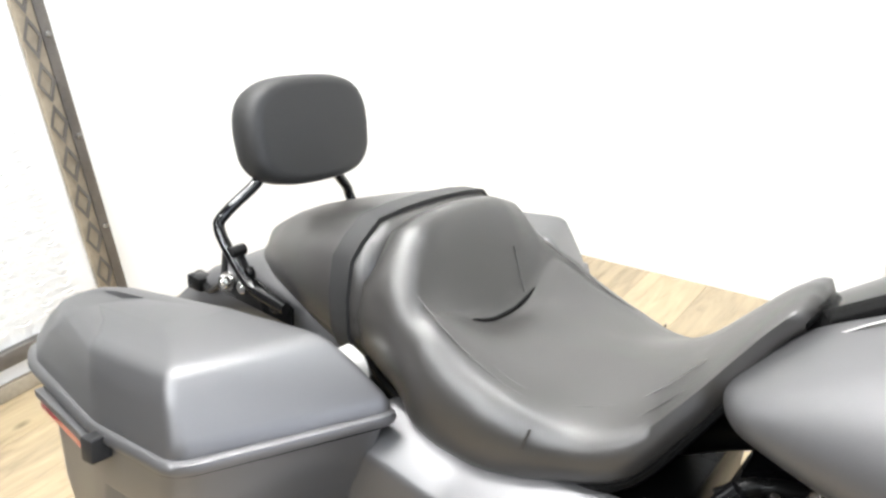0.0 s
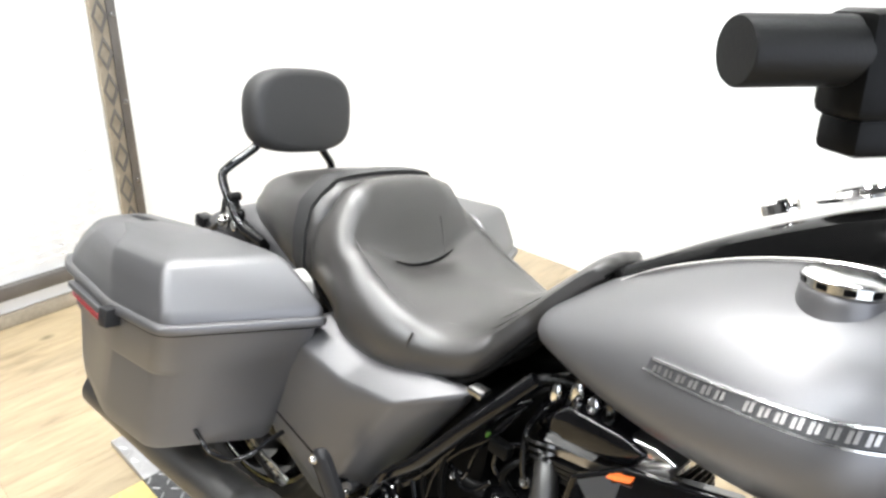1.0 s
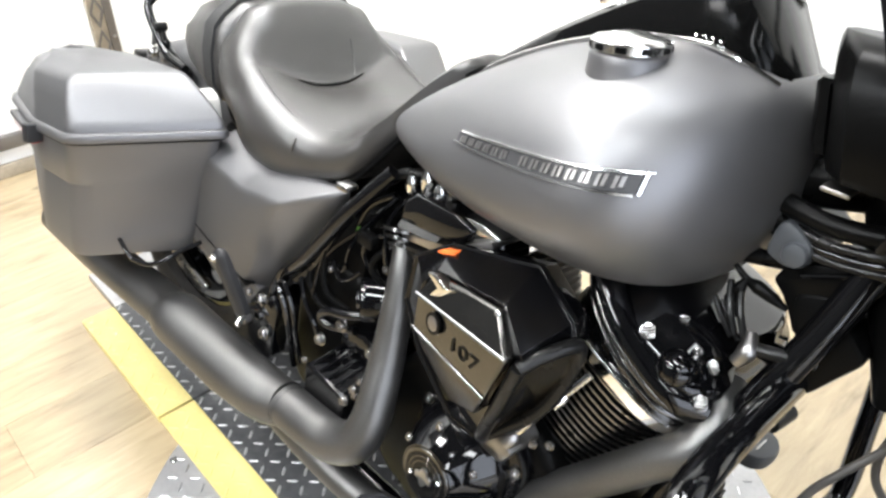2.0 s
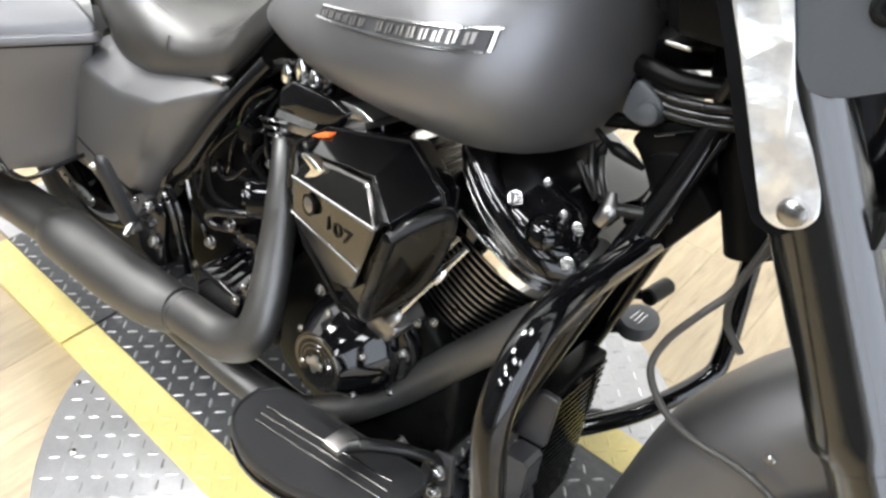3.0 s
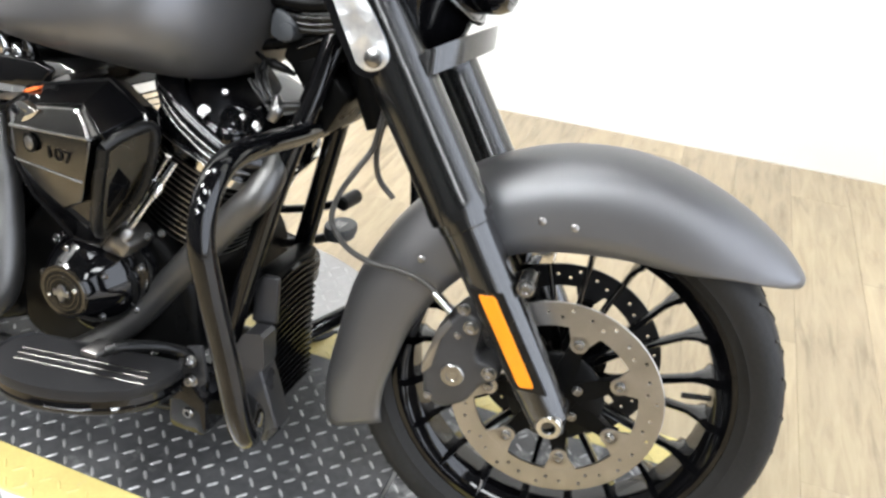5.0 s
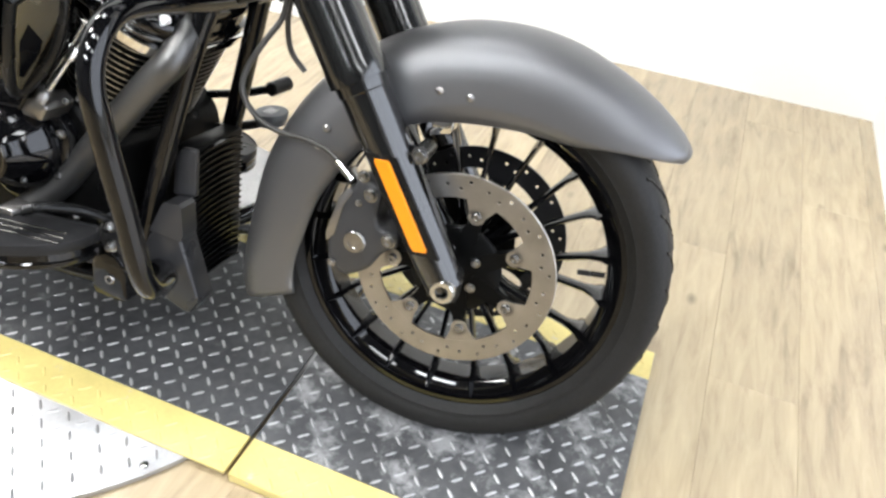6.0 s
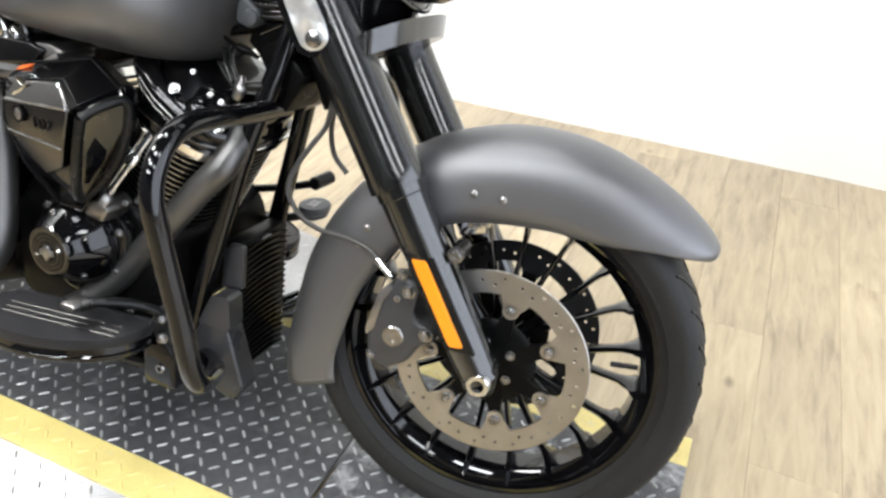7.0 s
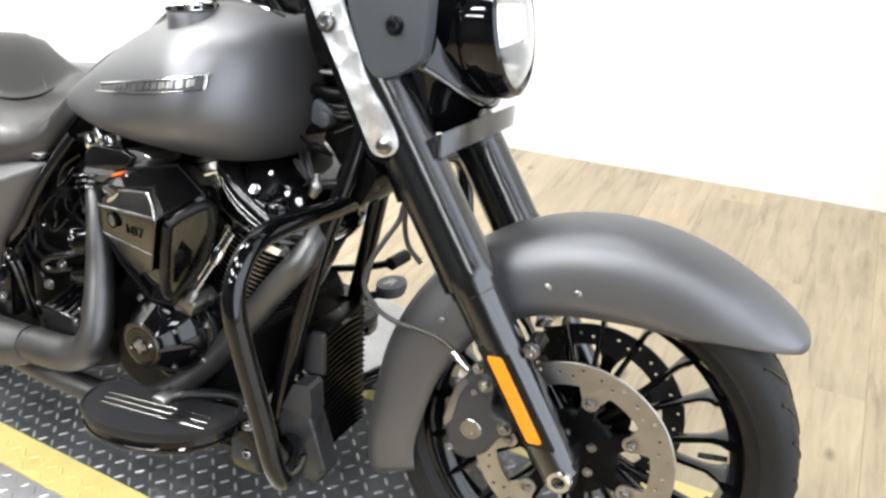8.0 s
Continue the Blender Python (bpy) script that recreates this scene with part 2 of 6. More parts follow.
def box(x0, x1, y0, y1, z0, z1, bevel=0.0, seg=2, bm=None):
    own = bmesh.new()
    bmesh.ops.create_cube(own, size=1, matrix=Matrix.LocRotScale(((x0 + x1) / 2, (y0 + y1) / 2, (z0 + z1) / 2), None, (x1 - x0, y1 - y0, z1 - z0)))
    if bevel:
        bmesh.ops.bevel(own, geom=own.edges[:], offset=bevel, segments=seg, profile=0.5, affect="EDGES")
    return merge(bm, own)


def merge(bm, own):
    """own added to bm."""
    if bm is None:
        return own
    verts = [bm.verts.new(v.co) for v in own.verts]
    own.verts.index_update()
    for f in own.faces:
        bm.faces.new([verts[v.index] for v in f.verts])
    own.free()
    return bm


def moved(bm, m):
    bm.transform(m)
    return bm


def glide(points, steps):
    """A smooth line through the points."""
    p = [Vector(q) for q in points]
    if len(p) < 3 or steps < 2:
        return p
    out = []
    ext = [2 * p[0] - p[1]] + p + [2 * p[-1] - p[-2]]
    for i in range(1, len(ext) - 2):
        a, b, c, d = ext[i - 1 : i + 3]
        for k in range(steps):
            t = k / steps
            out.append(0.5 * (2 * b + (c - a) * t + (2 * a - 5 * b + 4 * c - d) * t * t + (3 * b - a - 3 * c + d) * t**3))
    return out + [p[-1]]


def tube(points, radius, n=14, steps=6, bm=None, caps=True):
    """A round bar along a smooth line; radius may be one for each point."""
    line = glide(points, steps)
    if isinstance(radius, (list, tuple)):
        many = [float(v) for v in np.interp(np.linspace(0, len(radius) - 1, len(line)), range(len(radius)), radius)]
    else:
        many = [radius] * len(line)
    own = bmesh.new()
    ahead = (line[1] - line[0]).normalized()
    side = ahead.orthogonal().normalized()
    rings = []
    for i, q in enumerate(line):
        to = (line[min(i + 1, len(line) - 1)] - line[max(i - 1, 0)]).normalized()
        side = (side - to * side.dot(to)).normalized()
        up = to.cross(side)
        rings.append([own.verts.new(q + many[i] * (math.cos(a) * side + math.sin(a) * up)) for a in (2 * math.pi * k / n for k in range(n))])
    for a, b in zip(rings, rings[1:]):
        for k in range(n):
            own.faces.new((a[k], a[(k + 1) % n], b[(k + 1) % n], b[k]))
    if caps:
        own.faces.new(rings[0][::-1])
        own.faces.new(rings[-1])
    return merge(bm, own)


def turn(profile, centre, axis, n=32, bm=None, caps=True):
    """A turned body: profile of (radius, distance along the axis)."""
    own = bmesh.new()
    rings = []
    for r, h in profile:
        if r < 1e-6:
            rings.append([own.verts.new((0, 0, h))])
        else:
            rings.append([own.verts.new((r * math.cos(2 * math.pi * k / n), r * math.sin(2 * math.pi * k / n), h)) for k in range(n)])
    for a, b in zip(rings, rings[1:]):
        for k in range(n):
            ring = [a[k % len(a)], a[(k + 1) % len(a)], b[(k + 1) % len(b)], b[k % len(b)]]
            ring = [v for i, v in enumerate(ring) if v not in ring[:i]]
            if len(ring) > 2:
                own.faces.new(ring)
    for ring in (rings[0], rings[-1]):
        if caps and len(ring) > 2 and profile[0] != profile[-1]:
            own.faces.new(ring)
    own.transform(Matrix.Translation(centre) @ Vector(axis).to_track_quat("Z", "Y").to_matrix().to_4x4())
    return merge(bm, own)


def rod(a, b, r, n=14, bm=None, bevel=0.0):
    a, b = Vector(a), Vector(b)
    h = (b - a).length
    e = bevel
    prof = [(r - e, 0), (r, e), (r, h - e), (r - e, h)] if e else [(r, 0), (r, h)]
    return turn(prof, a, b - a, n, bm)


def bolt(at, axis, r=0.007, bm=None):
    """A cap screw: a round washer and a domed head with a hollow."""
    own = turn([(0, 0), (r * 1.35, 0), (r * 1.35, r * 0.25), (r, r * 0.3), (r, r * 0.95), (r * 0.85, r * 1.15), (r * 0.5, r * 1.15), (r * 0.45, r * 0.7), (0, r * 0.7)], at, axis, 12)
    return merge(bm, own)


def loft(rings, bm=None, closed=True, caps=True):
    own = bmesh.new()
    rows = [[own.verts.new(p) for p in ring] for ring in rings]
    n = len(rows[0])
    for a, b in zip(rows, rows[1:]):
        for k in range(n if closed else n - 1):
            own.faces.new((a[k], a[(k + 1) % n], b[(k + 1) % n], b[k]))
    if caps and closed:
        own.faces.new(rows[0][::-1])
        own.faces.new(rows[-1])
    return merge(bm, own)


def rounded(poly, r, seg=4):
    """A polygon with its corners rounded."""
    out, n = [], len(poly)
    for i in range(n):
        p, a, b = Vector(poly[i]), Vector(poly[i - 1]), Vector(poly[(i + 1) % n])
        u, v = (a - p), (b - p)
        k = min(r, u.length * 0.45, v.length * 0.45)
        s, e = p + u.normalized() * k, p + v.normalized() * k
        for j in range(seg + 1):
            t = j / seg
            out.append(s * (1 - t) ** 2 + p * 2 * t * (1 - t) + e * t * t)
    return out


def slab(poly, y0, y1, bevel=0.0, round_r=0.0, seg=2, bm=None):
    """A plate with the outline poly in x and z, from y0 (outside) to y1."""
    pts = rounded(poly, round_r) if round_r else [Vector(p) for p in poly]
    mid = sum(pts, Vector((0, 0))) / len(pts)
    rings = []
    sign = 1 if y1 > y0 else -1
    levels = [(y1, 0.0)] + ([(y0 + sign * bevel * (1 - math.sin(a)), bevel * (1 - math.cos(a))) for a in (math.pi / 2 * k / seg for k in range(seg + 1))] if bevel else [(y0, 0.0)])
    for y, inset in levels:
        ring = []
        for p in pts:
            d = p - mid
            k = max(0.05, 1 - inset / max(d.length, 1e-4))
            q = mid + d * k
            ring.append((q.x, y, q.y))
        rings.append(ring)
    return merge(bm, loft(rings))


def carved(bm, cutters):
    """bm less the cutters, as a new bmesh."""
    obs = []
    for k in (bm, cutters):
        bmesh.ops.recalc_face_normals(k, faces=k.faces)
        me = bpy.data.meshes.new("work")
        k.to_mesh(me)
        k.free()
        obs.append(new("work", me))
    mod = obs[0].modifiers.new("cut", "BOOLEAN")
    mod.object, mod.operation, mod.solver = obs[1], "DIFFERENCE", "EXACT"
    deps = bpy.context.evaluated_depsgraph_get()
    out = bmesh.new()
    out.from_mesh(obs[0].evaluated_get(deps).to_mesh())
    for o in obs:
        me = o.data
        bpy.data.objects.remove(o)
        bpy.data.meshes.remove(me)
    return out


def spread_over(xs, rows):
    """Values interpolated smoothly in x: rows of (x, a, b, ...)."""
    rows = sorted(rows)
    cols = list(zip(*rows))
    out = []
    for x in xs:
        x = float(x)
        i = max(0, min(len(rows) - 2, sum(1 for r in rows if r[0] <= x) - 1))
        t = (x - cols[0][i]) / (cols[0][i + 1] - cols[0][i])
        vals = []
        for c in cols[1:]:
            p1, p2 = c[i], c[i + 1]
            h = cols[0][i + 1] - cols[0][i]
            m1 = (c[i + 1] - c[i - 1]) / (cols[0][i + 1] - cols[0][i - 1]) if i > 0 else (p2 - p1) / h
            m2 = (c[i + 2] - c[i]) / (cols[0][i + 2] - cols[0][i]) if i + 2 < len(c) else (p2 - p1) / h
            vals.append((2 * t**3 - 3 * t * t + 1) * p1 + (t**3 - 2 * t * t + t) * h * m1 + (3 * t * t - 2 * t**3) * p2 + (t**3 - t * t) * h * m2)
        out.append(vals)
    return out

# ---- the room ----
def wall_y(x):
    """The back wall stands a little askew to the bike, with a jog behind the tank."""
    return 1.45 + 0.125 * x if x < 0.58 else 1.745 + 0.03 * (x - 0.58)


def structure(name, bm, mat, label, parent=None):
    return tagged(part(name, bm, mat, parent), label, kind="structure")


def make_room():
    z0, z1, t = ROOM_Z0, ROOM_Z1, 0.12
    yl, yr = wall_y(ROOM_X0), wall_y(ROOM_X1)
    line = [(x, wall_y(x)) for x in (ROOM_X0 - t, 0.5799, 0.5801, ROOM_X1 + t)]
    back = max(yl, yr) + t
    bm = loft([[(x, y, z) for x, y in line + [(ROOM_X1 + t, back), (ROOM_X0 - t, back)]] for z in (z0, z1)])
    structure("wall_north", bm, WALL, "plain white painted wall behind the motorcycle")
    structure("wall_stub", box(2.505, 2.505 + t, 1.05, wall_y(2.505), z0, z1), WALL, "short white painted return wall at the corner")
    east = box(ROOM_X1, ROOM_X1 + t, ROOM_Y0, yr, z0, 0.10)
    box(ROOM_X1, ROOM_X1 + t, ROOM_Y0, yr, 3.24, z1, bm=east)
    edges = [ROOM_Y0] + [e for bay in BAYS for e in bay] + [yr]
    for a, b in zip(edges[::2], edges[1::2]):
        box(ROOM_X1, ROOM_X1 + t, a, b, 0.10, 3.24, bm=east)
    structure("wall_east", east, PALE, "white end wall with tall shop window bays")
    structure("wall_west", box(ROOM_X0 - t, ROOM_X0, -0.40, yl, z0, z1), PALE, "white wall behind an expanded metal panel")
    # two unseen walls, near black so that gloss parts reflect a dim hall
    structure("wall_southwest", box(ROOM_X0 - t, ROOM_X0, ROOM_Y0, -0.40, z0, z1), DULL, "unseen dark wall that stands in for the dim hall")
    structure("wall_south", box(ROOM_X0 - t, ROOM_X1 + t, ROOM_Y0 - t, ROOM_Y0, z0, z1), DULL, "unseen dark wall that stands in for the dim hall")
    structure("ceiling", box(ROOM_X0 - t, ROOM_X1 + t, ROOM_Y0 - t, yr + t, z1, z1 + t), CEIL, "plain black painted ceiling")
    structure("subfloor", box(ROOM_X0 - t, ROOM_X1 + t, ROOM_Y0 - t, yr + t, z0 - 0.1, z0 - 0.006), MATTE, "dark bed under the floor planks")
    structure("baseboard", box(ROOM_X0 + 0.001, ROOM_X0 + 0.016, -0.39, 0.9, z0 + 0.001, z0 + 0.045, 0.002), BOARD, "narrow raw pine baseboard along the wall")


def make_ceiling_light(x, y):
    ob = tagged(new("ceiling_light"), "white ceiling light with a bright long diffuser", "light", "ceiling lights")
    ob.location = (x, y, ROOM_Z1)
    part("housing", box(-0.62, 0.62, -0.16, 0.16, -0.05, -0.001, 0.006), WHITE_P, ob)
    part("diffuser", box(-0.59, 0.59, -0.14, 0.14, -0.066, -0.0505, 0.005), GLOW, ob, "glowing white diffuser")


def lug_grid(x0, x1, y0, y1, inside, pitch=0.0305, size=(0.0125, 0.0032, 0.0016), z=0.0, turned=0.0):
    """Raised lozenges of tread plate, alternately crosswise."""
    verts, faces = [], []
    for i in range(int((x1 - x0) / pitch) + 1):
        for j in range(int((y1 - y0) / pitch) + 1):
            px, py = x0 + i * pitch, y0 + j * pitch
            if not inside(px, py):
                continue
            a = (math.pi / 4 if (i + j) % 2 else -math.pi / 4) + turned
            ux, uy = math.cos(a), math.sin(a)
            l, w, h = size
            k = len(verts)
            for dl, dw, dz in ((-1, 0, 0), (-0.45, -1, 0), (0.45, -1, 0), (1, 0, 0), (0.45, 1, 0), (-0.45, 1, 0), (-0.6, 0, 1), (0.6, 0, 1)):
                verts.append((px + ux * l * dl - uy * w * dw, py + uy * l * dl + ux * w * dw, z + h * dz))
            for f in ((0, 1, 6), (1, 2, 7, 6), (2, 3, 7), (3, 4, 7), (4, 5, 6, 7), (5, 0, 6)):
                faces.append([k + q for q in f])
    me = bpy.data.meshes.new("lugs")
    me.from_pydata(verts, [], faces)
    return me


def lugs(name, parent, mat, *args, **kw):
    me = lug_grid(*args, **kw)
    me.materials.append(mat)
    ob = new(name, me)
    ob.parent = parent
    return tagged(ob, kind="stuff")


DISC = (0.78, 0.047, 0.597)
TRACK = (-0.260, -0.181, 0.265, 0.345)


def make_turntable():
    """A round bare plate that carries the middle of the track."""
    ob = tagged(new("turntable"), "round turntable of bare aluminium tread plate set on the floor", "turntable")
    cx, cy, r = DISC
    part("disc", turn([(0, ROOM_Z0 + 0.001), (r - 0.002, ROOM_Z0 + 0.001), (r, ROOM_Z0 + 0.003), (r, -0.0075), (r - 0.002, -0.006), (0, -0.006)], (cx, cy, 0), (0, 0, 1), 96), PLATE_BARE, ob)
    lugs("tread", ob, PLATE_BARE, cx - r, cx + r, cy - r, cy + r, lambda x, y: (x - cx) ** 2 + (y - cy) ** 2 < (r - 0.012) ** 2 and not TRACK[0] - 0.005 < y < TRACK[3] + 0.005, z=-0.0062, turned=0.0)
    for px, py in ((0.30, -0.285), (0.44, -0.37), (1.245, -0.30), (0.70, -0.50)):
        part("screw", turn([(0.007, -0.006), (0.007, -0.004), (0.004, -0.003), (0.0, -0.003)], (px, py, 0), (0, 0, 1), 10), BOLT, ob)


def make_track(name, x0, x1, label, lane=None):
    ob = tagged(new(name), label, "ramp plate", "track plates")
    a, b, c, d = TRACK
    low = -0.0058 if x0 > 0 and x1 < 1.5 else ROOM_Z0 + 0.001
    part("black_lane", box(x0, x1, b, c, low, 0.0, 0.0008, 1), lane or PLATE_BLACK, ob, "black painted tread plate lane")
    part("yellow_edge", box(x0, x1, a, b - 0.0004, low, 0.0003, 0.0008, 1), PLATE_YELLOW, ob, "yellow painted edge")
    part("yellow_edge", box(x0, x1, c + 0.0004, d, low, 0.0003, 0.0008, 1), PLATE_YELLOW, ob, "yellow painted edge")
    lugs("black_tread", ob, PLATE_WORN, x0 + 0.012, x1 - 0.01, b + 0.01, c - 0.01, lambda x, y: True, z=-0.0002)
    lugs("yellow_tread", ob, PLATE_YELLOW, x0 + 0.012, x1 - 0.01, a + 0.012, b - 0.01, lambda x, y: True, z=0.0002)
    lugs("yellow_tread", ob, PLATE_YELLOW, x0 + 0.012, x1 - 0.01, c + 0.012, d - 0.01, lambda x, y: True, z=0.0002)


def diamond_mesh(y0, y1, z0, z1, x, dy, dz, w, depth):
    """Expanded metal: flat strands round diamond openings."""
    own = bmesh.new()
    ny, nz = int((y1 - y0) / dy), int((z1 - z0) / dz)
    for i in range(ny):
        for j in range(nz):
            cy, cz = y0 + (i + 0.5) * dy, z0 + (j + 0.5) * dz
            out = [(cy - dy / 2, cz), (cy, cz - dz / 2), (cy + dy / 2, cz), (cy, cz + dz / 2)]
            k = 1 - w
            inn = [(cy + (p - cy) * k, cz + (q - cz) * k) for p, q in out]
            ring = [[own.verts.new((x + e, p, q)) for p, q in r] for r, e in ((out, 0.0), (inn, 0.0), (inn, -depth))]
            for m in range(4):
                own.faces.new((ring[0][m], ring[0][(m + 1) % 4], ring[1][(m + 1) % 4], ring[1][m]))
                own.faces.new((ring[1][m], ring[1][(m + 1) % 4], ring[2][(m + 1) % 4], ring[2][m]))
    return own


def make_panel():
    """The framed expanded metal panel on the west wall."""
    ob = tagged(new("mesh_panel"), "white expanded metal panel framed with dark steel strips and pine", "wall panel")
    x = ROOM_X0
    ob.location = (x, 0, 0)
    post = part("post", box(0.002, 0.022, 0.213, 0.283, 0.06, 2.4, 0.002), BOARD, ob, "pine batten seen through the mesh")
    part("edge_strip", box(0.0225, 0.030, 0.258, 0.2835, 0.06, 2.4, 0.001), DARKSTEEL, post, "dark steel edge strip")
    part("mesh_edge", moved(diamond_mesh(0.212, 0.258, 0.06, 2.39, 0.030, 0.046, 0.105, 0.34, 0.006), Matrix()), DARKSTEEL, post, "dark expanded metal edge")
    for k in range(10):
        part("screw", bolt((0.030, 0.2715, 0.03 + 0.253 * k + 0.06), (1, 0, 0), 0.0055), BOLT, post)
    rail = part("rail", box(0.002, 0.026, -0.39, 0.09, 0.075, 0.118, 0.002), DARKSTEEL, ob, "dark steel bottom rail")
    part("mesh_edge", diamond_mesh(-0.39, 0.09, 0.119, 0.145, 0.024, 0.05, 0.026, 0.4, 0.012), DARKSTEEL, rail, "cut edge of dark expanded metal")
    for k in range(4):
        part("screw", bolt((0.026, 0.045 - 0.28 * k, 0.096), (1, 0, 0), 0.0055), BOLT, rail)
    part("mesh", diamond_mesh(-0.39, 0.2, 0.15, 2.35, 0.012, 0.062, 0.03, 0.55, 0.006), MESHPAINT, ob, "white expanded metal")


make_room()
for lx, ly, watt in LAMPS:
    make_ceiling_light(lx, ly)
make_turntable()
make_track("track_plate", 0.1865, 1.3705, "track plate with black tread lane and yellow edges on the turntable")
make_track("ramp_plate", -0.225, 0.1795, "ramp plate with black tread lane and yellow edges behind the turntable")
make_track("ramp_plate", 1.3785, 1.99, "worn black and yellow ramp plate under the front wheel", PLATE_SCUFFED)
tongue = tagged(new("ramp_tongue"), "bare aluminium tread plate tongue behind the ramp plate", "ramp plate")
part("plate", box(-0.40, -0.229, -0.176, 0.26, ROOM_Z0 + 0.001, -0.004, 0.001, 1), PLATE_BARE, tongue)
lugs("tread", tongue, PLATE_BARE, -0.39, -0.235, -0.165, 0.25, lambda x, y: True, z=-0.0042)
make_panel()

# ---- the motorcycle ----
bike = tagged(new("motorcycle"), "satin grey touring motorcycle leaning on its stand on the track plates", "motorcycle")
bike.matrix_world = ROOT
HUB = (1.630, 0.0, 0.316)


def ring_at(cx, cz, r, a, y):
    return (cx + r * math.cos(a), y, cz + r * math.sin(a))


# -- front wheel --
def make_wheel(cx, cz, radius, rim_r, width, spokes, front, name):
    tyre_w = width / 2
    w = part(name, turn([(0.0, -0.07), (0.030, -0.07), (0.034, -0.066), (0.034, -0.04), (0.046, -0.03), (0.046, 0.03), (0.034, 0.04), (0.034, 0.066), (0.03, 0.07), (0.0, 0.07)], (cx, 0, cz), (0, 1, 0), 32), SATIN, bike, "gloss black cast wheel", front=front)
    d = radius - rim_r
    prof = [(rim_r - 0.004, -tyre_w * 0.74), (rim_r + d * 0.12, -tyre_w * 0.86), (rim_r + d * 0.16, -tyre_w * 0.91), (rim_r + d * 0.20, -tyre_w * 0.905), (rim_r + d * 0.28, -tyre_w * 0.95), (rim_r + d * 0.5, -tyre_w), (rim_r + d * 0.74, -tyre_w * 0.95), (rim_r + d * 0.91, -tyre_w * 0.74), (rim_r + d * 0.985, -tyre_w * 0.36), (radius, 0)]
    prof = prof + [(r, -h) for r, h in prof[-2::-1]]
    tyre = turn(prof, (cx, 0, cz), (0, 1, 0), 96, caps=False)
    part("tyre", tyre, RUBBER, w, "black road tyre", sharp=60, front=front)
    # tread grooves: shallow dark slots set into the shoulders
    slots = bmesh.new()
    for k in range(34):
        for side in (-1, 1):
            a0 = 2 * math.pi * (k + 0.25 * (side + 1)) / 34
            line = []
            for s in range(6):
                u = s / 5
                h = 0.12 + 0.68 * u
                r = float(np.interp(h, [0, 0.36, 0.74, 0.95], [radius, rim_r + d * 0.985, rim_r + d * 0.91, rim_r + d * 0.74])) - 0.0008
                line.append(ring_at(cx, cz, r, a0 + 0.16 * u, side * tyre_w * h))
            tube(line, 0.0030, 5, 1, slots)
    part("tread_groove", slots, MATTE, w, "dark tread grooves", front=front)
    hb = tyre_w * 0.72
    rim = turn([(rim_r - 0.012, -hb), (rim_r, -hb), (rim_r + 0.002, -hb + 0.004), (rim_r - 0.004, -hb + 0.012), (rim_r - 0.022, -hb + 0.022), (rim_r - 0.024, 0), (rim_r - 0.022, hb - 0.022), (rim_r - 0.004, hb - 0.012), (rim_r + 0.002, hb - 0.004), (rim_r, hb), (rim_r - 0.012, hb), (rim_r - 0.015, hb - 0.008), (rim_r - 0.034, hb - 0.024), (rim_r - 0.036, 0), (rim_r - 0.034, -hb + 0.024), (rim_r - 0.015, -hb + 0.008), (rim_r - 0.012, -hb)], (cx, 0, cz), (0, 1, 0), 72)
    part("rim", rim, GLOSS, w, "gloss black rim", front=front)
    for k in range(spokes):
        a = 2 * math.pi * (k + 0.833) / spokes
        lean = 0.012 if k % 2 else -0.012
        rings = []
        for r, t, yw, off in ((0.040, 0.010, 0.020, 0.8), (0.09, 0.0055, 0.017, 0.8), (0.15, 0.0046, 0.014, 0.7), (rim_r - 0.064, 0.0052, 0.014, 0.4), (rim_r - 0.046, 0.0060, 0.026, 0.2), (rim_r - 0.036, 0.0075, 0.042, 0.0), (rim_r - 0.012, 0.0105, 0.0475, 0.0)):
            c, s = math.cos(a), math.sin(a)
            yo = lean * off * 1.6
            ring = []
            for q in range(8):
                b = 2 * math.pi * q / 8
                u, v = t * math.cos(b), yw * math.sin(b)
                ring.append((cx + r * c - u * s, yo + v, cz + r * s + u * c))
            rings.append(ring)
        part("spoke", loft(rings), GLOSS, w, front=front)
    return w


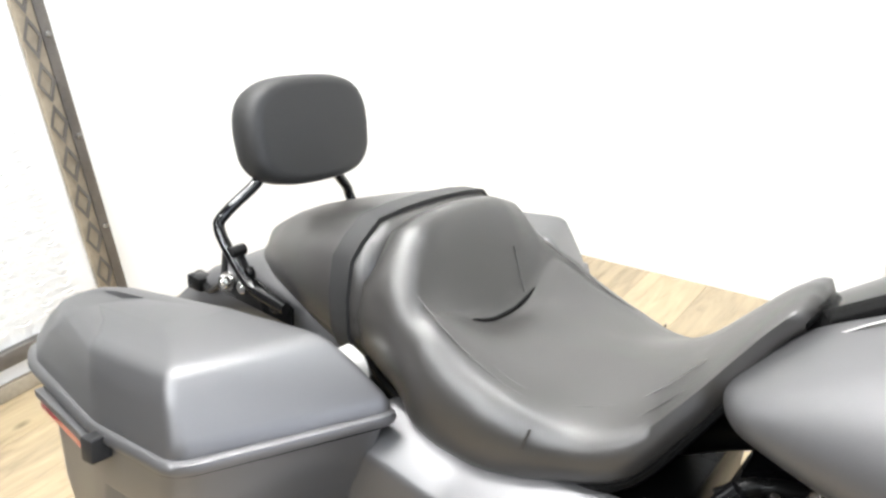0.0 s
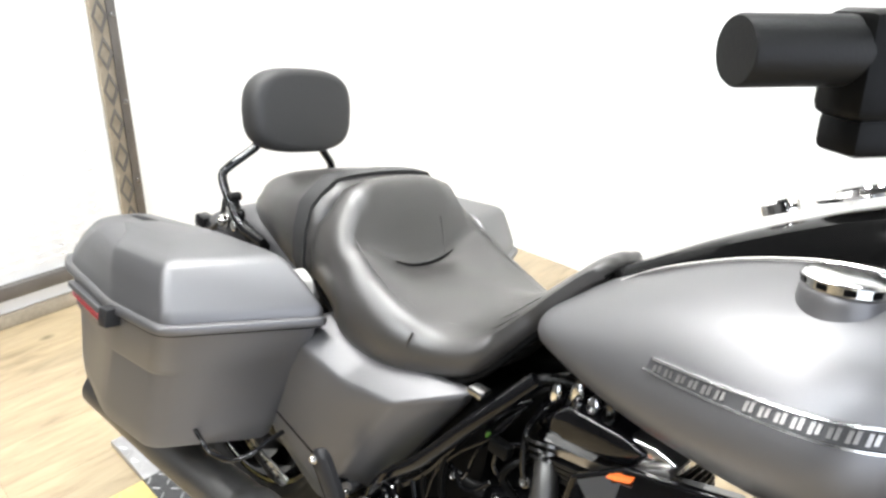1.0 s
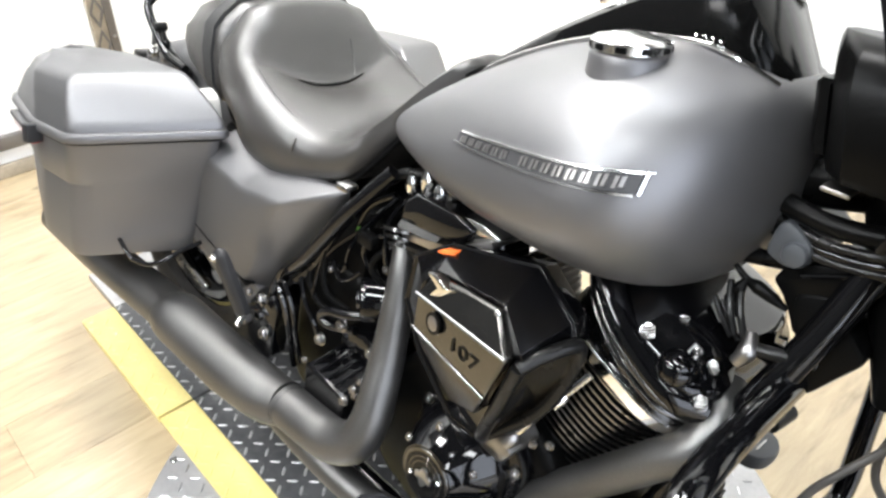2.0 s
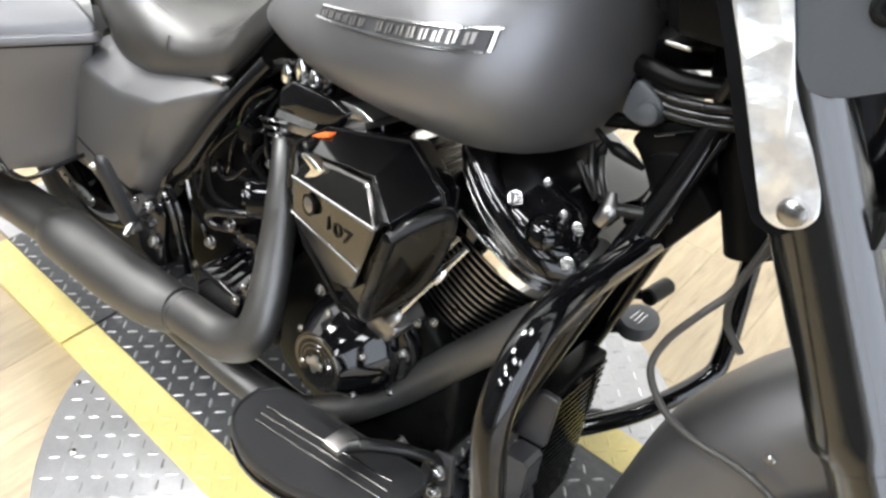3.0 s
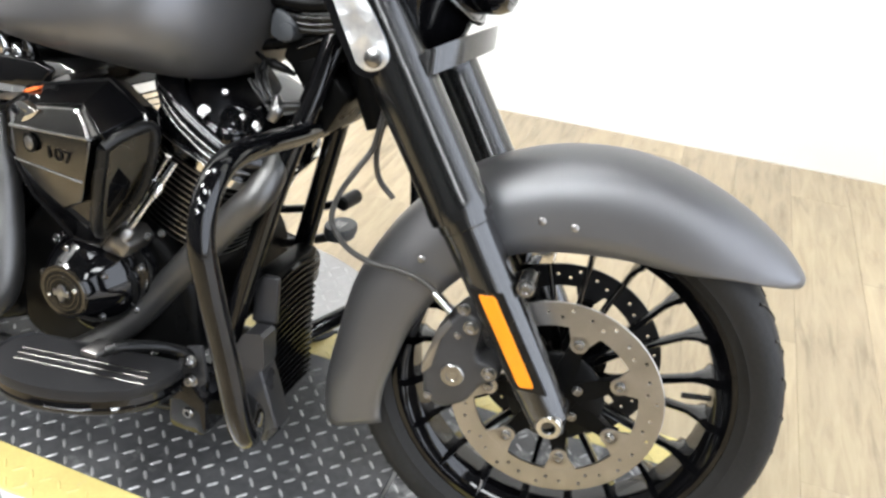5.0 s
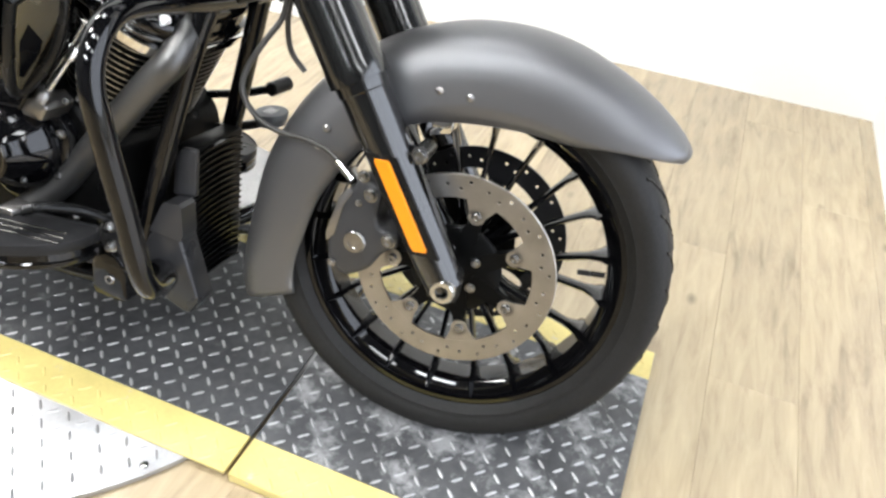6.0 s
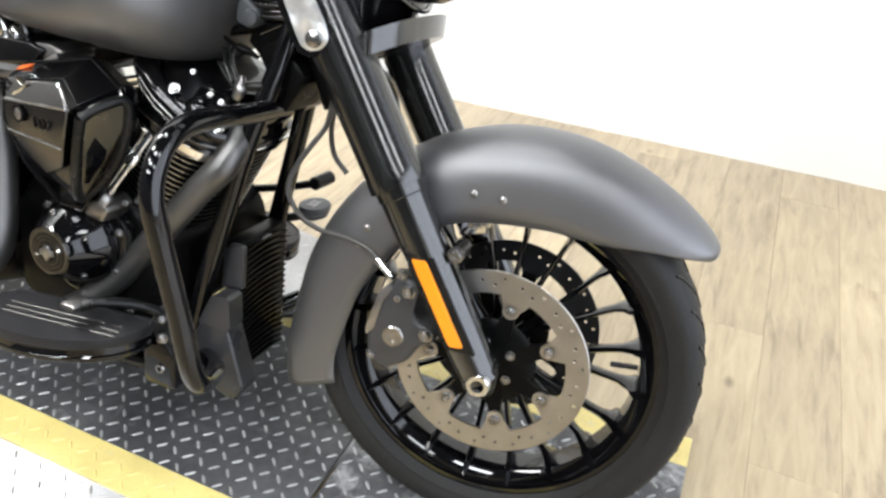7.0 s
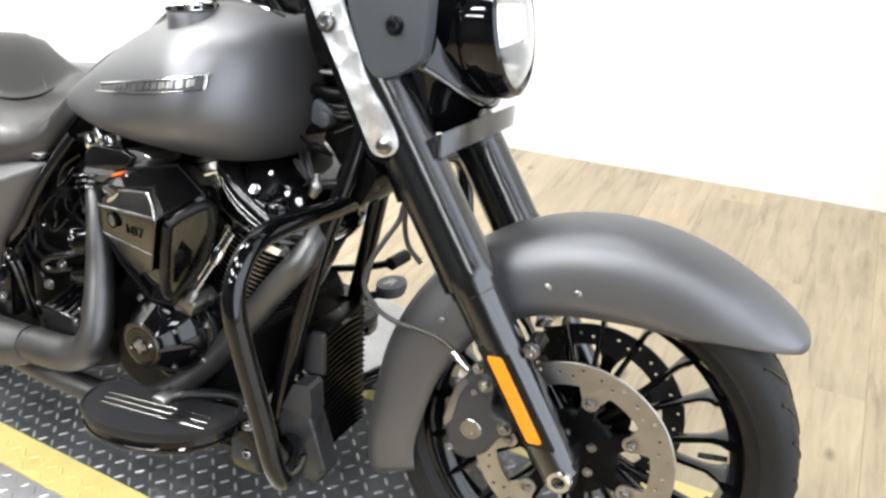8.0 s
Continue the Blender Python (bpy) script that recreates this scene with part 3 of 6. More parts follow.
def make_rotor(side, parent):
    y = side * 0.078
    cx, cz = HUB[0], HUB[2]
    outer, inner = 0.160, 0.123
    disc = turn([(inner, -0.0025), (outer - 0.001, -0.0025), (outer, -0.0015), (outer, 0.0015), (outer - 0.001, 0.0025), (inner, 0.0025), (inner, -0.0025)], (cx, y, cz), (0, 1, 0), 112)
    holes = bmesh.new()
    for k in range(28):
        a = 2 * math.pi * k / 28
        for r, da in ((0.149, 0.0), (0.137, 0.10)) if k % 2 else ((0.143, 0.02),):
            q = ring_at(cx, cz, r, a + da, y)
            rod((q[0], y - 0.01, q[2]), (q[0], y + 0.01, q[2]), 0.0031, 8, holes)
    # far disc gets a dark grey material: its shade is put into the colour
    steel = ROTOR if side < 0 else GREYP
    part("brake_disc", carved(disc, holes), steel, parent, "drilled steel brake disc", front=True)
    for k in range(7):
        a = radians(28 + 360 / 7 * k)
        ux, uz = math.cos(a), math.sin(a)
        # mounting tab of the disc, its screw and the dark arm of the hub behind it
        tab = turn([(0.0045, -0.002), (0.0135, -0.002), (0.0135, 0.002), (0.0045, 0.002), (0.0045, -0.002)], (cx + 0.100 * ux, y, cz + 0.100 * uz), (0, 1, 0), 18)
        tab = merge(tab, loft([[(cx + 0.1010 * ux - 0.013 * uz * k1, y + e, cz + 0.1010 * uz + 0.013 * ux * k1) for k1, e in ((-1, -0.002), (1, -0.002), (1, 0.002), (-1, 0.002))], [(cx + 0.1240 * ux - 0.026 * uz * k1, y + e, cz + 0.1240 * uz + 0.026 * ux * k1) for k1, e in ((-1, -0.002), (1, -0.002), (1, 0.002), (-1, 0.002))]]))
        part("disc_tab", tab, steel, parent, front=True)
        part("disc_screw", bolt((cx + 0.100 * ux, y + side * 0.002, cz + 0.100 * uz), (0, side, 0), 0.0062), BOLT, parent, front=True)
        arm = loft([[(cx + r * ux - t * uz * c1, y - side * (0.004 + dep) + e * 0.007, cz + r * uz + t * ux * c1) for c1, e in ((-1, -1), (1, -1), (1, 1), (-1, 1))] for r, t, dep in ((0.03, 0.014, 0.006), (0.06, 0.0150, 0.007), (0.085, 0.0105, 0.006), (0.096, 0.0105, 0.005), (0.108, 0.0120, 0.005))])
        part("hub_arm", arm, MATTE, parent, front=True)
    for k in range(5):
        a = radians(-36 + 72 * k)
        part("hub_screw", bolt(ring_at(cx, cz, 0.038, a, y - side * 0.002), (0, side, 0), 0.006), BOLT, parent, front=True)
    part("hub_cap", turn([(0, 0), (0.074, 0), (0.074, 0.005), (0.069, 0.009), (0.030, 0.010), (0, 0.010)], (cx, y - side * 0.014, cz), (0, side, 0), 32), MATTE, parent, front=True)


front_wheel = make_wheel(HUB[0], HUB[2], 0.330, 0.267, 0.140, 20, True, "front_wheel")
for s in (-1, 1):
    make_rotor(s, front_wheel)
part("valve", rod((HUB[0] + 0.185, -0.02, HUB[2] + 0.026), (HUB[0] + 0.228, -0.02, HUB[2] + 0.032), 0.0045, 10), SATIN, front_wheel, front=True)

# -- front fender --
def make_fender():
    cx, cz = HUB[0], HUB[2] - 0.004
    rows = [(-156, 0.405, 0.285, 0.078), (-150, 0.395, 0.272, 0.082), (180 - 360, 0.366, 0.250, 0.087), (162 - 360, 0.360, 0.240, 0.089), (146 - 360, 0.359, 0.236, 0.090), (114 - 360, 0.368, 0.243, 0.091), (94 - 360, 0.375, 0.243, 0.091), (79 - 360, 0.380, 0.252, 0.090), (62 - 360, 0.384, 0.277, 0.088), (50 - 360, 0.390, 0.325, 0.083), (44 - 360, 0.393, 0.357, 0.072), (41 - 360, 0.393, 0.376, 0.055)]
    degs = np.linspace(-156, -319, 70)
    rings = []
    for deg, (R, r, w) in zip(degs, spread_over([-d for d in degs], [(-a, R, r, w) for a, R, r, w in rows])):
        a = radians(deg)
        dep = R - r
        sh = min(0.075, dep * 0.9)
        prof = [(-w, r), (-w * 1.005, r + (dep - sh) * 0.5), (-w, R - sh)]
        for k in range(1, 8):
            b = math.pi / 2 * k / 8
            prof.append((-w * math.cos(b) ** 0.8, R - sh + sh * math.sin(b) ** 0.9))
        prof += [(0.0, R)] + [(-y, q) for y, q in prof[::-1]]
        rings.append([(cx + q * math.cos(a), y, cz + q * math.sin(a)) for y, q in prof])
    bm = loft(rings, closed=False, caps=False)
    ob = part("front_fender", bm, PAINT, bike, "satin grey front fender", sharp=60, front=True)
    mod = ob.modifiers.new("thick", "SOLIDIFY")
    mod.thickness, mod.offset = 0.004, -1
    for x, z in ((1.562, 0.591), (1.607, 0.591), (1.402, 0.498), (1.391, 0.468)):
        part("rivet", turn([(0.006, 0), (0.0055, 0.002), (0.003, 0.0035), (0, 0.0038)], (x, -0.0915, z), (0, -1, 0), 12), ALLOY, ob, front=True)
    part("fender_bracket", slab([(1.548, 0.520), (1.590, 0.533), (1.590, 0.562), (1.552, 0.552)], -0.089, -0.06, 0.003, 0.006), CHROME, ob, "bright mounting bracket", front=True)
    part("bracket_stud", bolt((1.560, -0.136, 0.507), (0.1, -1, 0), 0.0095), BOLT, ob, front=True)
    part("bracket_clamp", rod((1.560, -0.09, 0.507), (1.560, -0.136, 0.507), 0.013, 16, bevel=0.002), SATIN, ob, front=True)


make_fender()

# -- fork --
def fork_at(s, y=0.0):
    """A point on the fork's line, s metres up from the axle."""
    return Vector((1.614 - 0.530 * s, y, 0.338 + 0.848 * s))


def make_fork(side):
    y = side * 0.127
    up = (fork_at(1) - fork_at(0)).normalized()
    lower = turn([(0, -0.035), (0.022, -0.035), (0.030, -0.028), (0.032, 0.0), (0.034, 0.06), (0.0362, 0.28), (0.0382, 0.282), (0.0382, 0.300), (0.0362, 0.302)], fork_at(0, y), up, 28)
    leg = part("fork_leg", lower, FORK, bike, "satin black lower fork leg", front=True)
    cover = turn([(0.0362, 0.295), (0.0445, 0.297), (0.0445, 0.318), (0.0432, 0.322), (0.0432, 0.56), (0.0432, 0.70), (0.0, 0.70)], fork_at(0, y), up, 32)
    part("fork_cover", cover, FORK, leg, "gloss black upper fork cover", front=True)
    part("axle_clamp", box(HUB[0] - 0.028, HUB[0] + 0.022, y - 0.016, y + 0.016, HUB[2] - 0.024, HUB[2] + 0.03, 0.008), SATIN, leg, front=True)
    face = y + side * 0.035
    part("reflector_base", loft([[tuple(fork_at(s, yy) + Vector((dx, 0, 0))) for dx, yy in ((-0.024, y + side * 0.012), (-0.024, face), (0.022, face), (0.022, y + side * 0.012))] for s in (0.034, 0.194)]), SATIN, leg, front=True)
    ref = []
    for s, k in ((0.042, 0.010), (0.046, 0.012), (0.181, 0.012), (0.185, 0.010)):
        c = fork_at(s, 0) + Vector((-0.004, 0, 0))
        ref.append([(c.x - k, face, c.z), (c.x - k + 0.002, face + side * 0.004, c.z), (c.x + k - 0.002, face + side * 0.004, c.z + 0.002), (c.x + k, face, c.z + 0.002)])
    part("side_reflector", loft(ref), AMBER, leg, "long amber side reflector", front=True)


for s in (-1, 1):
    make_fork(s)
part("axle", rod((HUB[0], -0.138, HUB[2]), (HUB[0], 0.15, HUB[2]), 0.0135, 20, bevel=0.002), CHROME, bike, "bright axle end", front=True)
part("axle_nut", turn([(0.008, 0), (0.019, 0), (0.0195, 0.003), (0.0195, 0.016), (0.017, 0.020), (0.0105, 0.020), (0.0095, 0.003), (0, 0.003)], (HUB[0], -0.139, HUB[2]), (0, -1, 0), 24), STEEL, bike, "chrome axle nut", front=True)

# -- caliper and brake line --
def make_caliper():
    y0, y1 = -0.128, -0.068
    ob = part("brake_caliper", slab([(1.440, 0.296), (1.432, 0.345), (1.447, 0.410), (1.480, 0.452), (1.512, 0.440), (1.508, 0.395), (1.515, 0.378), (1.545, 0.372), (1.548, 0.352), (1.522, 0.335), (1.505, 0.302), (1.470, 0.281)], y0, y1, 0.010, 0.012, 3), CALIPER, bike, "dark grey brake caliper", front=True)
    part("caliper_edge", slab([(1.434, 0.335), (1.432, 0.35), (1.447, 0.412), (1.462, 0.432), (1.468, 0.425), (1.455, 0.40), (1.446, 0.35)], y0 - 0.002, y0 + 0.02, 0.002, 0.003), ALLOY, ob, "bare machined edge", front=True)
    part("caliper_cap", turn([(0.018, 0), (0.018, 0.003), (0.0165, 0.0045), (0.009, 0.0045), (0.008, 0.003), (0, 0.003)], (1.479, y0, 0.345), (0, -1, 0), 24), BOLT, ob, "round steel caliper cap", front=True)
    for x, z, r in ((1.495, 0.427, 0.0085), (1.481, 0.453, 0.007), (1.532, 0.362, 0.0085), (1.447, 0.302, 0.005), (1.478, 0.41, 0.0045)):
        part("caliper_bolt", bolt((x, y0 - 0.001, z), (0, -1, 0), r), BOLT, ob, front=True)
    part("hose_fitting", rod((1.462, -0.120, 0.439), (1.432, -0.111, 0.459), 0.0065, 10), STEEL, ob, front=True)


make_caliper()
part("brake_hose", tube([(1.444, -0.112, 0.452), (1.414, -0.106, 0.469), (1.375, -0.10, 0.476), (1.328, -0.095, 0.476), (1.286, -0.09, 0.490), (1.257, -0.08, 0.521), (1.2595, -0.07, 0.557), (1.279, -0.06, 0.597), (1.298, -0.05, 0.631), (1.305, -0.05, 0.662), (1.315, -0.05, 0.72)], 0.0044, 10, 6), HOSE, bike, "thin dark brake hose", front=True)
part("hose_tail", tube([(1.322, -0.045, 0.71), (1.30, -0.03, 0.64), (1.303, -0.02, 0.585), (1.33, -0.02, 0.555)], 0.0045, 8, 6), HOSE, bike, front=True)

# -- head lamp, clamps, bars --
def make_headlamp():
    c = Vector((1.340, 0.0, 0.930))
    ax = Vector((1, 0, 0.18)).normalized()
    shell = turn([(0.050, -0.12), (0.080, -0.10), (0.098, -0.06), (0.104, 0.0), (0.105, 0.05), (0.101, 0.052), (0.100, 0.056), (0.104, 0.058), (0.106, 0.09), (0.102, 0.104), (0.095, 0.108), (0.090, 0.100)], c, ax, 48, caps=False)
    ob = part("headlamp_nacelle", shell, GLOSS, bike, "gloss black headlamp shell", front=True)
    part("headlamp_lens", turn([(0.0, 0.121), (0.04, 0.119), (0.075, 0.112), (0.093, 0.101), (0.09, 0.099), (0.07, 0.106), (0.04, 0.113), (0, 0.115)], c, ax, 40), GLASS, ob, "clear round headlamp lens", front=True)
    part("reflector_bowl", turn([(0.0, 0.03), (0.04, 0.045), (0.075, 0.075), (0.09, 0.097)], c, ax, 40, caps=False), CHROME, ob, front=True)
    def ring(w, xf, zf, zs, xs=1.352):
        """A closed outline: a bowed front edge that rises to the sides, and a flat back."""
        out = []
        for j in range(25):
            a = math.pi * (j / 24 - 0.5)
            out.append((xs + (xf - xs) * math.cos(a) ** 1.4, w * math.sin(a), zf + (zs - zf) * math.sin(a) ** 2))
        return out + [(1.285, w * 0.9, zs), (1.285, -w * 0.9, zs)]
    cowl = loft([ring(0.100, 1.395, 0.93, 0.95), ring(0.118, 1.412, 0.875, 0.915), ring(0.132, 1.418, 0.838, 0.896), ring(0.134, 1.418, 0.828, 0.888)])
    part("lower_cowl", cowl, GLOSS, ob, "gloss black lower cowl", front=True)
    neck = loft([ring(0.126, 1.411, 0.831, 0.886), ring(0.112, 1.405, 0.818, 0.858), ring(0.098, 1.398, 0.800, 0.812), ring(0.095, 1.395, 0.79, 0.79)])
    part("cowl_neck", neck, GLOSS, ob, "gloss black neck under the cowl", front=True)
    part("cowl_trim", tube(ring(0.135, 1.420, 0.827, 0.887)[:25], 0.0042, 8, 1), SMOKED, ob, "grey trim along the cowl", front=True)


make_headlamp()
low_clamp = loft([[(q[0], q[1], z + 0.55 * (q[0] - 1.4)) for q in [(1.393 + 0.047 * math.cos(a) * (1 if abs(math.sin(a)) < 0.9 else 0.9), 0.150 * math.sin(a)) for a in (2 * math.pi * j / 32 for j in range(32))]] for z in (0.770, 0.774, 0.800, 0.804)])
part("fork_clamp", low_clamp, FORK, bike, "satin black lower fork clamp", front=True)
part("upper_clamp", slab([(1.20, 0.99), (1.30, 1.01), (1.30, 0.97), (1.21, 0.95)], -0.15, 0.15, 0.008, 0.01), SATIN, bike, front=True)
shroud = loft([[(x0, -0.095 * k, z), (x0 - 0.022, -0.060 * k, z), (x0 - 0.032, -0.02, z), (x0 - 0.032, 0.02, z), (x0 - 0.022, 0.060 * k, z), (x0, 0.095 * k, z), (x0 + 0.075, 0.095 * k, z), (x0 + 0.075, -0.095 * k, z)] for k, x0, z in ((0.92, 1.170, 0.868), (0.98, 1.167, 0.876), (1.0, 1.158, 0.91), (1.0, 1.148, 0.946), (0.94, 1.143, 0.966), (0.80, 1.141, 0.982), (0.62, 1.142, 0.990))])
shroud = part("head_shroud", shroud, MATTE, bike, "gloss black steering head shroud", front=True)
part("shroud_panel", loft([[(x - 0.037, -0.045, z), (x - 0.041, -0.040, z), (x - 0.041, 0.022, z), (x - 0.037, 0.027, z), (x - 0.028, 0.027, z), (x - 0.028, -0.045, z)] for x, z in ((1.168, 0.878), (1.165, 0.884), (1.149, 0.940), (1.152, 0.946))]), MATTE, shroud, front=True)
part("shroud_plate", box(1.150, 1.178, -0.06, -0.01, 0.850, 0.855, 0.002), ALLOY, bike, "bright steering lock plate", front=True)
part("steering_neck", rod((1.30, 0, 0.66), (1.17, 0, 0.95), 0.036, 24), MATTE, bike)


def make_bracket(side):
    y = side * 0.1712
    def at(x, z, d):
        return (x, y + side * d, z)
    outline = [(1.160, 1.04), (1.235, 1.045), (1.247, 0.980), (1.262, 0.940), (1.277, 0.905), (1.290, 0.873), (1.301, 0.855), (1.320, 0.831), (1.340, 0.800), (1.346, 0.781), (1.339, 0.768), (1.322, 0.761), (1.306, 0.766), (1.284, 0.807), (1.245, 0.880), (1.207, 0.948), (1.190, 0.985)]
    ob = part("docking_bracket", slab(outline, y + side * 0.004, y, 0.0015, 0.008), FILM, bike, "polished steel docking bracket in wrinkled clear film", front=True)
    part("bracket_bolt", turn([(0.012, 0), (0.0125, 0.004), (0.011, 0.009), (0.006, 0.011), (0, 0.0115)], (1.327, y + side * 0.004, 0.780), (0, side, 0), 20), BOLT, ob, front=True)
    part("bracket_bolt", bolt((1.230, y + side * 0.004, 0.936), (0, side, 0), 0.011), BOLT, ob, front=True)
    back = [(1.146, 1.04), (1.20, 1.04), (1.215, 0.985), (1.26, 0.89), (1.335, 0.765), (1.322, 0.752), (1.300, 0.757), (1.272, 0.803), (1.232, 0.878), (1.194, 0.946), (1.175, 0.985)]
    part("bracket_backing", slab(back, y - side * 0.012, y - side * 0.001, 0.003, 0.006), GLOSS, ob, "gloss black backing edge", front=True)
    plate = part("lamp_bracket", slab([(1.250, 0.990), (1.262, 1.04), (1.40, 1.04), (1.372, 0.985), (1.371, 0.933), (1.366, 0.897), (1.348, 0.884), (1.323, 0.871), (1.300, 0.868), (1.281, 0.886), (1.264, 0.922)], y - side * 0.003, y - side * 0.040, 0.003, 0.008), SLATE, bike, "slate grey moulded side plate", front=True)
    part("plate_screw", bolt((1.328, y - side * 0.003, 0.940), (0, side, 0), 0.010), SATIN, plate, front=True)


for s in (-1, 1):
    make_bracket(s)

# -- tank --
TANK = [(0.612, 0.728, 0.748, 0.02, 0.738), (0.628, 0.716, 0.764, 0.100, 0.745), (0.650, 0.708, 0.780, 0.148, 0.750), (0.674, 0.705, 0.806, 0.163, 0.752), (0.737, 0.698, 0.850, 0.193, 0.754), (0.807, 0.694, 0.893, 0.220, 0.758), (0.868, 0.693, 0.921, 0.238, 0.765), (0.906, 0.691, 0.934, 0.246, 0.771), (0.971, 0.687, 0.953, 0.252, 0.784), (1.009, 0.684, 0.953, 0.248, 0.794), (1.050, 0.688, 0.947, 0.224, 0.806), (1.085, 0.706, 0.936, 0.178, 0.818), (1.11, 0.742, 0.910, 0.112, 0.828), (1.126, 0.785, 0.875, 0.050, 0.834), (1.132, 0.815, 0.850, 0.012, 0.836)]


def tank_table():
    """The tank's sections, evened out along its length."""
    u = np.linspace(0, 1, 61)
    xs = 0.612 + (1.132 - 0.612) * (0.5 - 0.5 * np.cos(np.pi * u))
    t = np.array(spread_over(xs, TANK))
    for _ in range(5):
        t[1:-1] = (t[:-2] + 2 * t[1:-1] + t[2:]) / 4
    return xs, t


TANK_X, TANK_T = tank_table()


def tank_at(x):
    return [float(np.interp(x, TANK_X, TANK_T[:, c])) for c in range(4)]


def tank_ring(x, zb, zt, w, zm, n=40):
    ring = []
    for k in range(n):
        a = 2 * math.pi * k / n
        c, s = math.cos(a), math.sin(a)
        y = w * math.copysign(abs(c) ** 0.86, c)
        z = zm + (zt - zm) * s if s > 0 else zm + (zm - zb) * math.copysign(abs(s) ** 0.9, s)
        ring.append((x, y, z))
    return ring


def make_tank():
    rings = [tank_ring(float(x), *(float(q) for q in v)) for x, v in zip(TANK_X, TANK_T)]
    ob = part("fuel_tank", loft(rings), PAINT, bike, "satin grey teardrop fuel tank", sharp=75)
    cap = Vector((0.958, -0.137, 0.926))
    nrm = Vector((-0.12, -0.04, 1.0)).normalized()
    part("filler_neck", turn([(0.046, -0.034), (0.0425, -0.020), (0.0405, -0.006), (0.0400, 0.002), (0.0385, 0.0045), (0.0, 0.0045)], cap, nrm, 40), PAINT, ob, "raised painted filler neck", sharp=75)
    rim = turn([(0.036, 0.004), (0.0395, 0.006), (0.040, 0.015), (0.038, 0.0175), (0.034, 0.0195), (0.02, 0.0225), (0.0, 0.0235)], cap, nrm, 40)
    lid = part("filler_cap", rim, STEEL, ob, "chrome filler cap")
    tilt = Matrix.Translation(cap) @ nrm.to_track_quat("Z", "Y").to_matrix().to_4x4()
    for k in range(10):
        grip = box(0.0385, 0.0408, -0.0055, 0.0055, 0.0072, 0.0138, 0.001, 1)
        part("grip_notch", moved(grip, tilt @ Matrix.Rotation(2 * math.pi * k / 10, 4, "Z")), MATTE, lid, "dark grip notch in the rim")
    # badge: bright frame, dark field and raised plain bars where the maker's name stands
    def skin(x, z, d):
        zb, zt, w, zm = tank_at(x)
        k = min(0.999, abs(z - zm) / ((zt - zm) if z > zm else (zm - zb)))
        c = math.cos(math.asin(k if z > zm else k ** (1 / 0.9)))
        return (x, -w * c**0.86 - d, z)
    def strip(p0, p1, h0, h1, d0, d1, n=14):
        rows = []
        for i in range(n + 1):
            t = i / n
            x, z, h = p0[0] + (p1[0] - p0[0]) * t, p0[1] + (p1[1] - p0[1]) * t, h0 + (h1 - h0) * t
            rows.append([skin(x, z - h / 2, d0), skin(x, z - h / 2, d1), skin(x, z + h / 2, d1), skin(x, z + h / 2, d0)])
        return loft(rows)
    a, b = (0.826, 0.8055), (1.049, 0.8410)
    badge = part("tank_badge", strip(a, b, 0.0125, 0.019, -0.002, 0.0025), CALIPER, ob, "dark badge with a bright frame and raised bars")
    for up in (-1, 1):
        part("badge_frame", strip((a[0] + up * 0.003, a[1] + up * 0.0065), (b[0] + 0.004 + up * 0.004, b[1] + up * 0.0115), 0.0019, 0.0024, 0.0, 0.0045), STEEL, badge)
    part("badge_frame", strip((b[0] + 0.0025, b[1]), (b[0] + 0.005, b[1] + 0.0005), 0.021, 0.0215, 0.0, 0.0045, 2), STEEL, badge)
    for i in range(15):
        if i == 6:
            continue
        for j in range(2):
            t0 = (i + 0.16 + 0.38 * j) / 15.3
            t1 = t0 + 0.24 / 15.3
            p = [(a[0] + 0.006 + (b[0] - a[0] - 0.008) * t, a[1] + (b[1] - a[1]) * t + 0.0008 * (j - 0.5)) for t in (t0, t1)]
            h = (0.0062 + 0.0056 * t0) * (0.86 if (i + j) % 3 == 0 else 1.0)
            part("badge_bar", strip(p[0], p[1], h, h, 0.002, 0.0046, 2), ALLOY, badge)
    # console
    rows = [(0.665, 0.775, 0.812, 0.040), (0.71, 0.800, 0.846, 0.052), (0.80, 0.850, 0.910, 0.064), (0.89, 0.890, 0.966, 0.072), (0.955, 0.915, 1.000, 0.078), (0.99, 0.925, 1.014, 0.080), (1.03, 0.915, 1.004, 0.078), (1.06, 0.90, 0.965, 0.072), (1.09, 0.885, 0.925, 0.060)]
    xs = np.linspace(0.665, 1.09, 26)
    rings = []
    for x, (zb, zt, w) in zip(xs, spread_over(xs, rows)):
        rings.append([(x, -w, zb), (x, -w * 0.98, zb + (zt - zb) * 0.55), (x, -w * 0.86, zt - 0.008), (x, -w * 0.7, zt), (x, 0, zt + 0.003), (x, w * 0.7, zt), (x, w * 0.86, zt - 0.008), (x, w * 0.98, zb + (zt - zb) * 0.55), (x, w, zb)])
    con = part("console", loft(rings), INNER, ob, "gloss black centre console", sharp=30)
    part("console_trim", tube([(0.655, -0.060, 0.776), (0.737, -0.075, 0.847), (0.807, -0.077, 0.889), (0.868, -0.079, 0.917), (0.940, -0.083, 0.940), (1.009, -0.084, 0.949), (1.048, -0.082, 0.943), (1.085, -0.070, 0.930)], 0.0028, 8, 6), CHROME, con, "thin bright trim")
    part("speedometer_ring", turn([(0.045, 0), (0.058, 0.0), (0.060, 0.004), (0.056, 0.010), (0.05, 0.010), (0.048, 0.004), (0, 0.004)], (0.93, 0, 1.004), (-0.45, 0, 0.9), 32), CHROME, con)
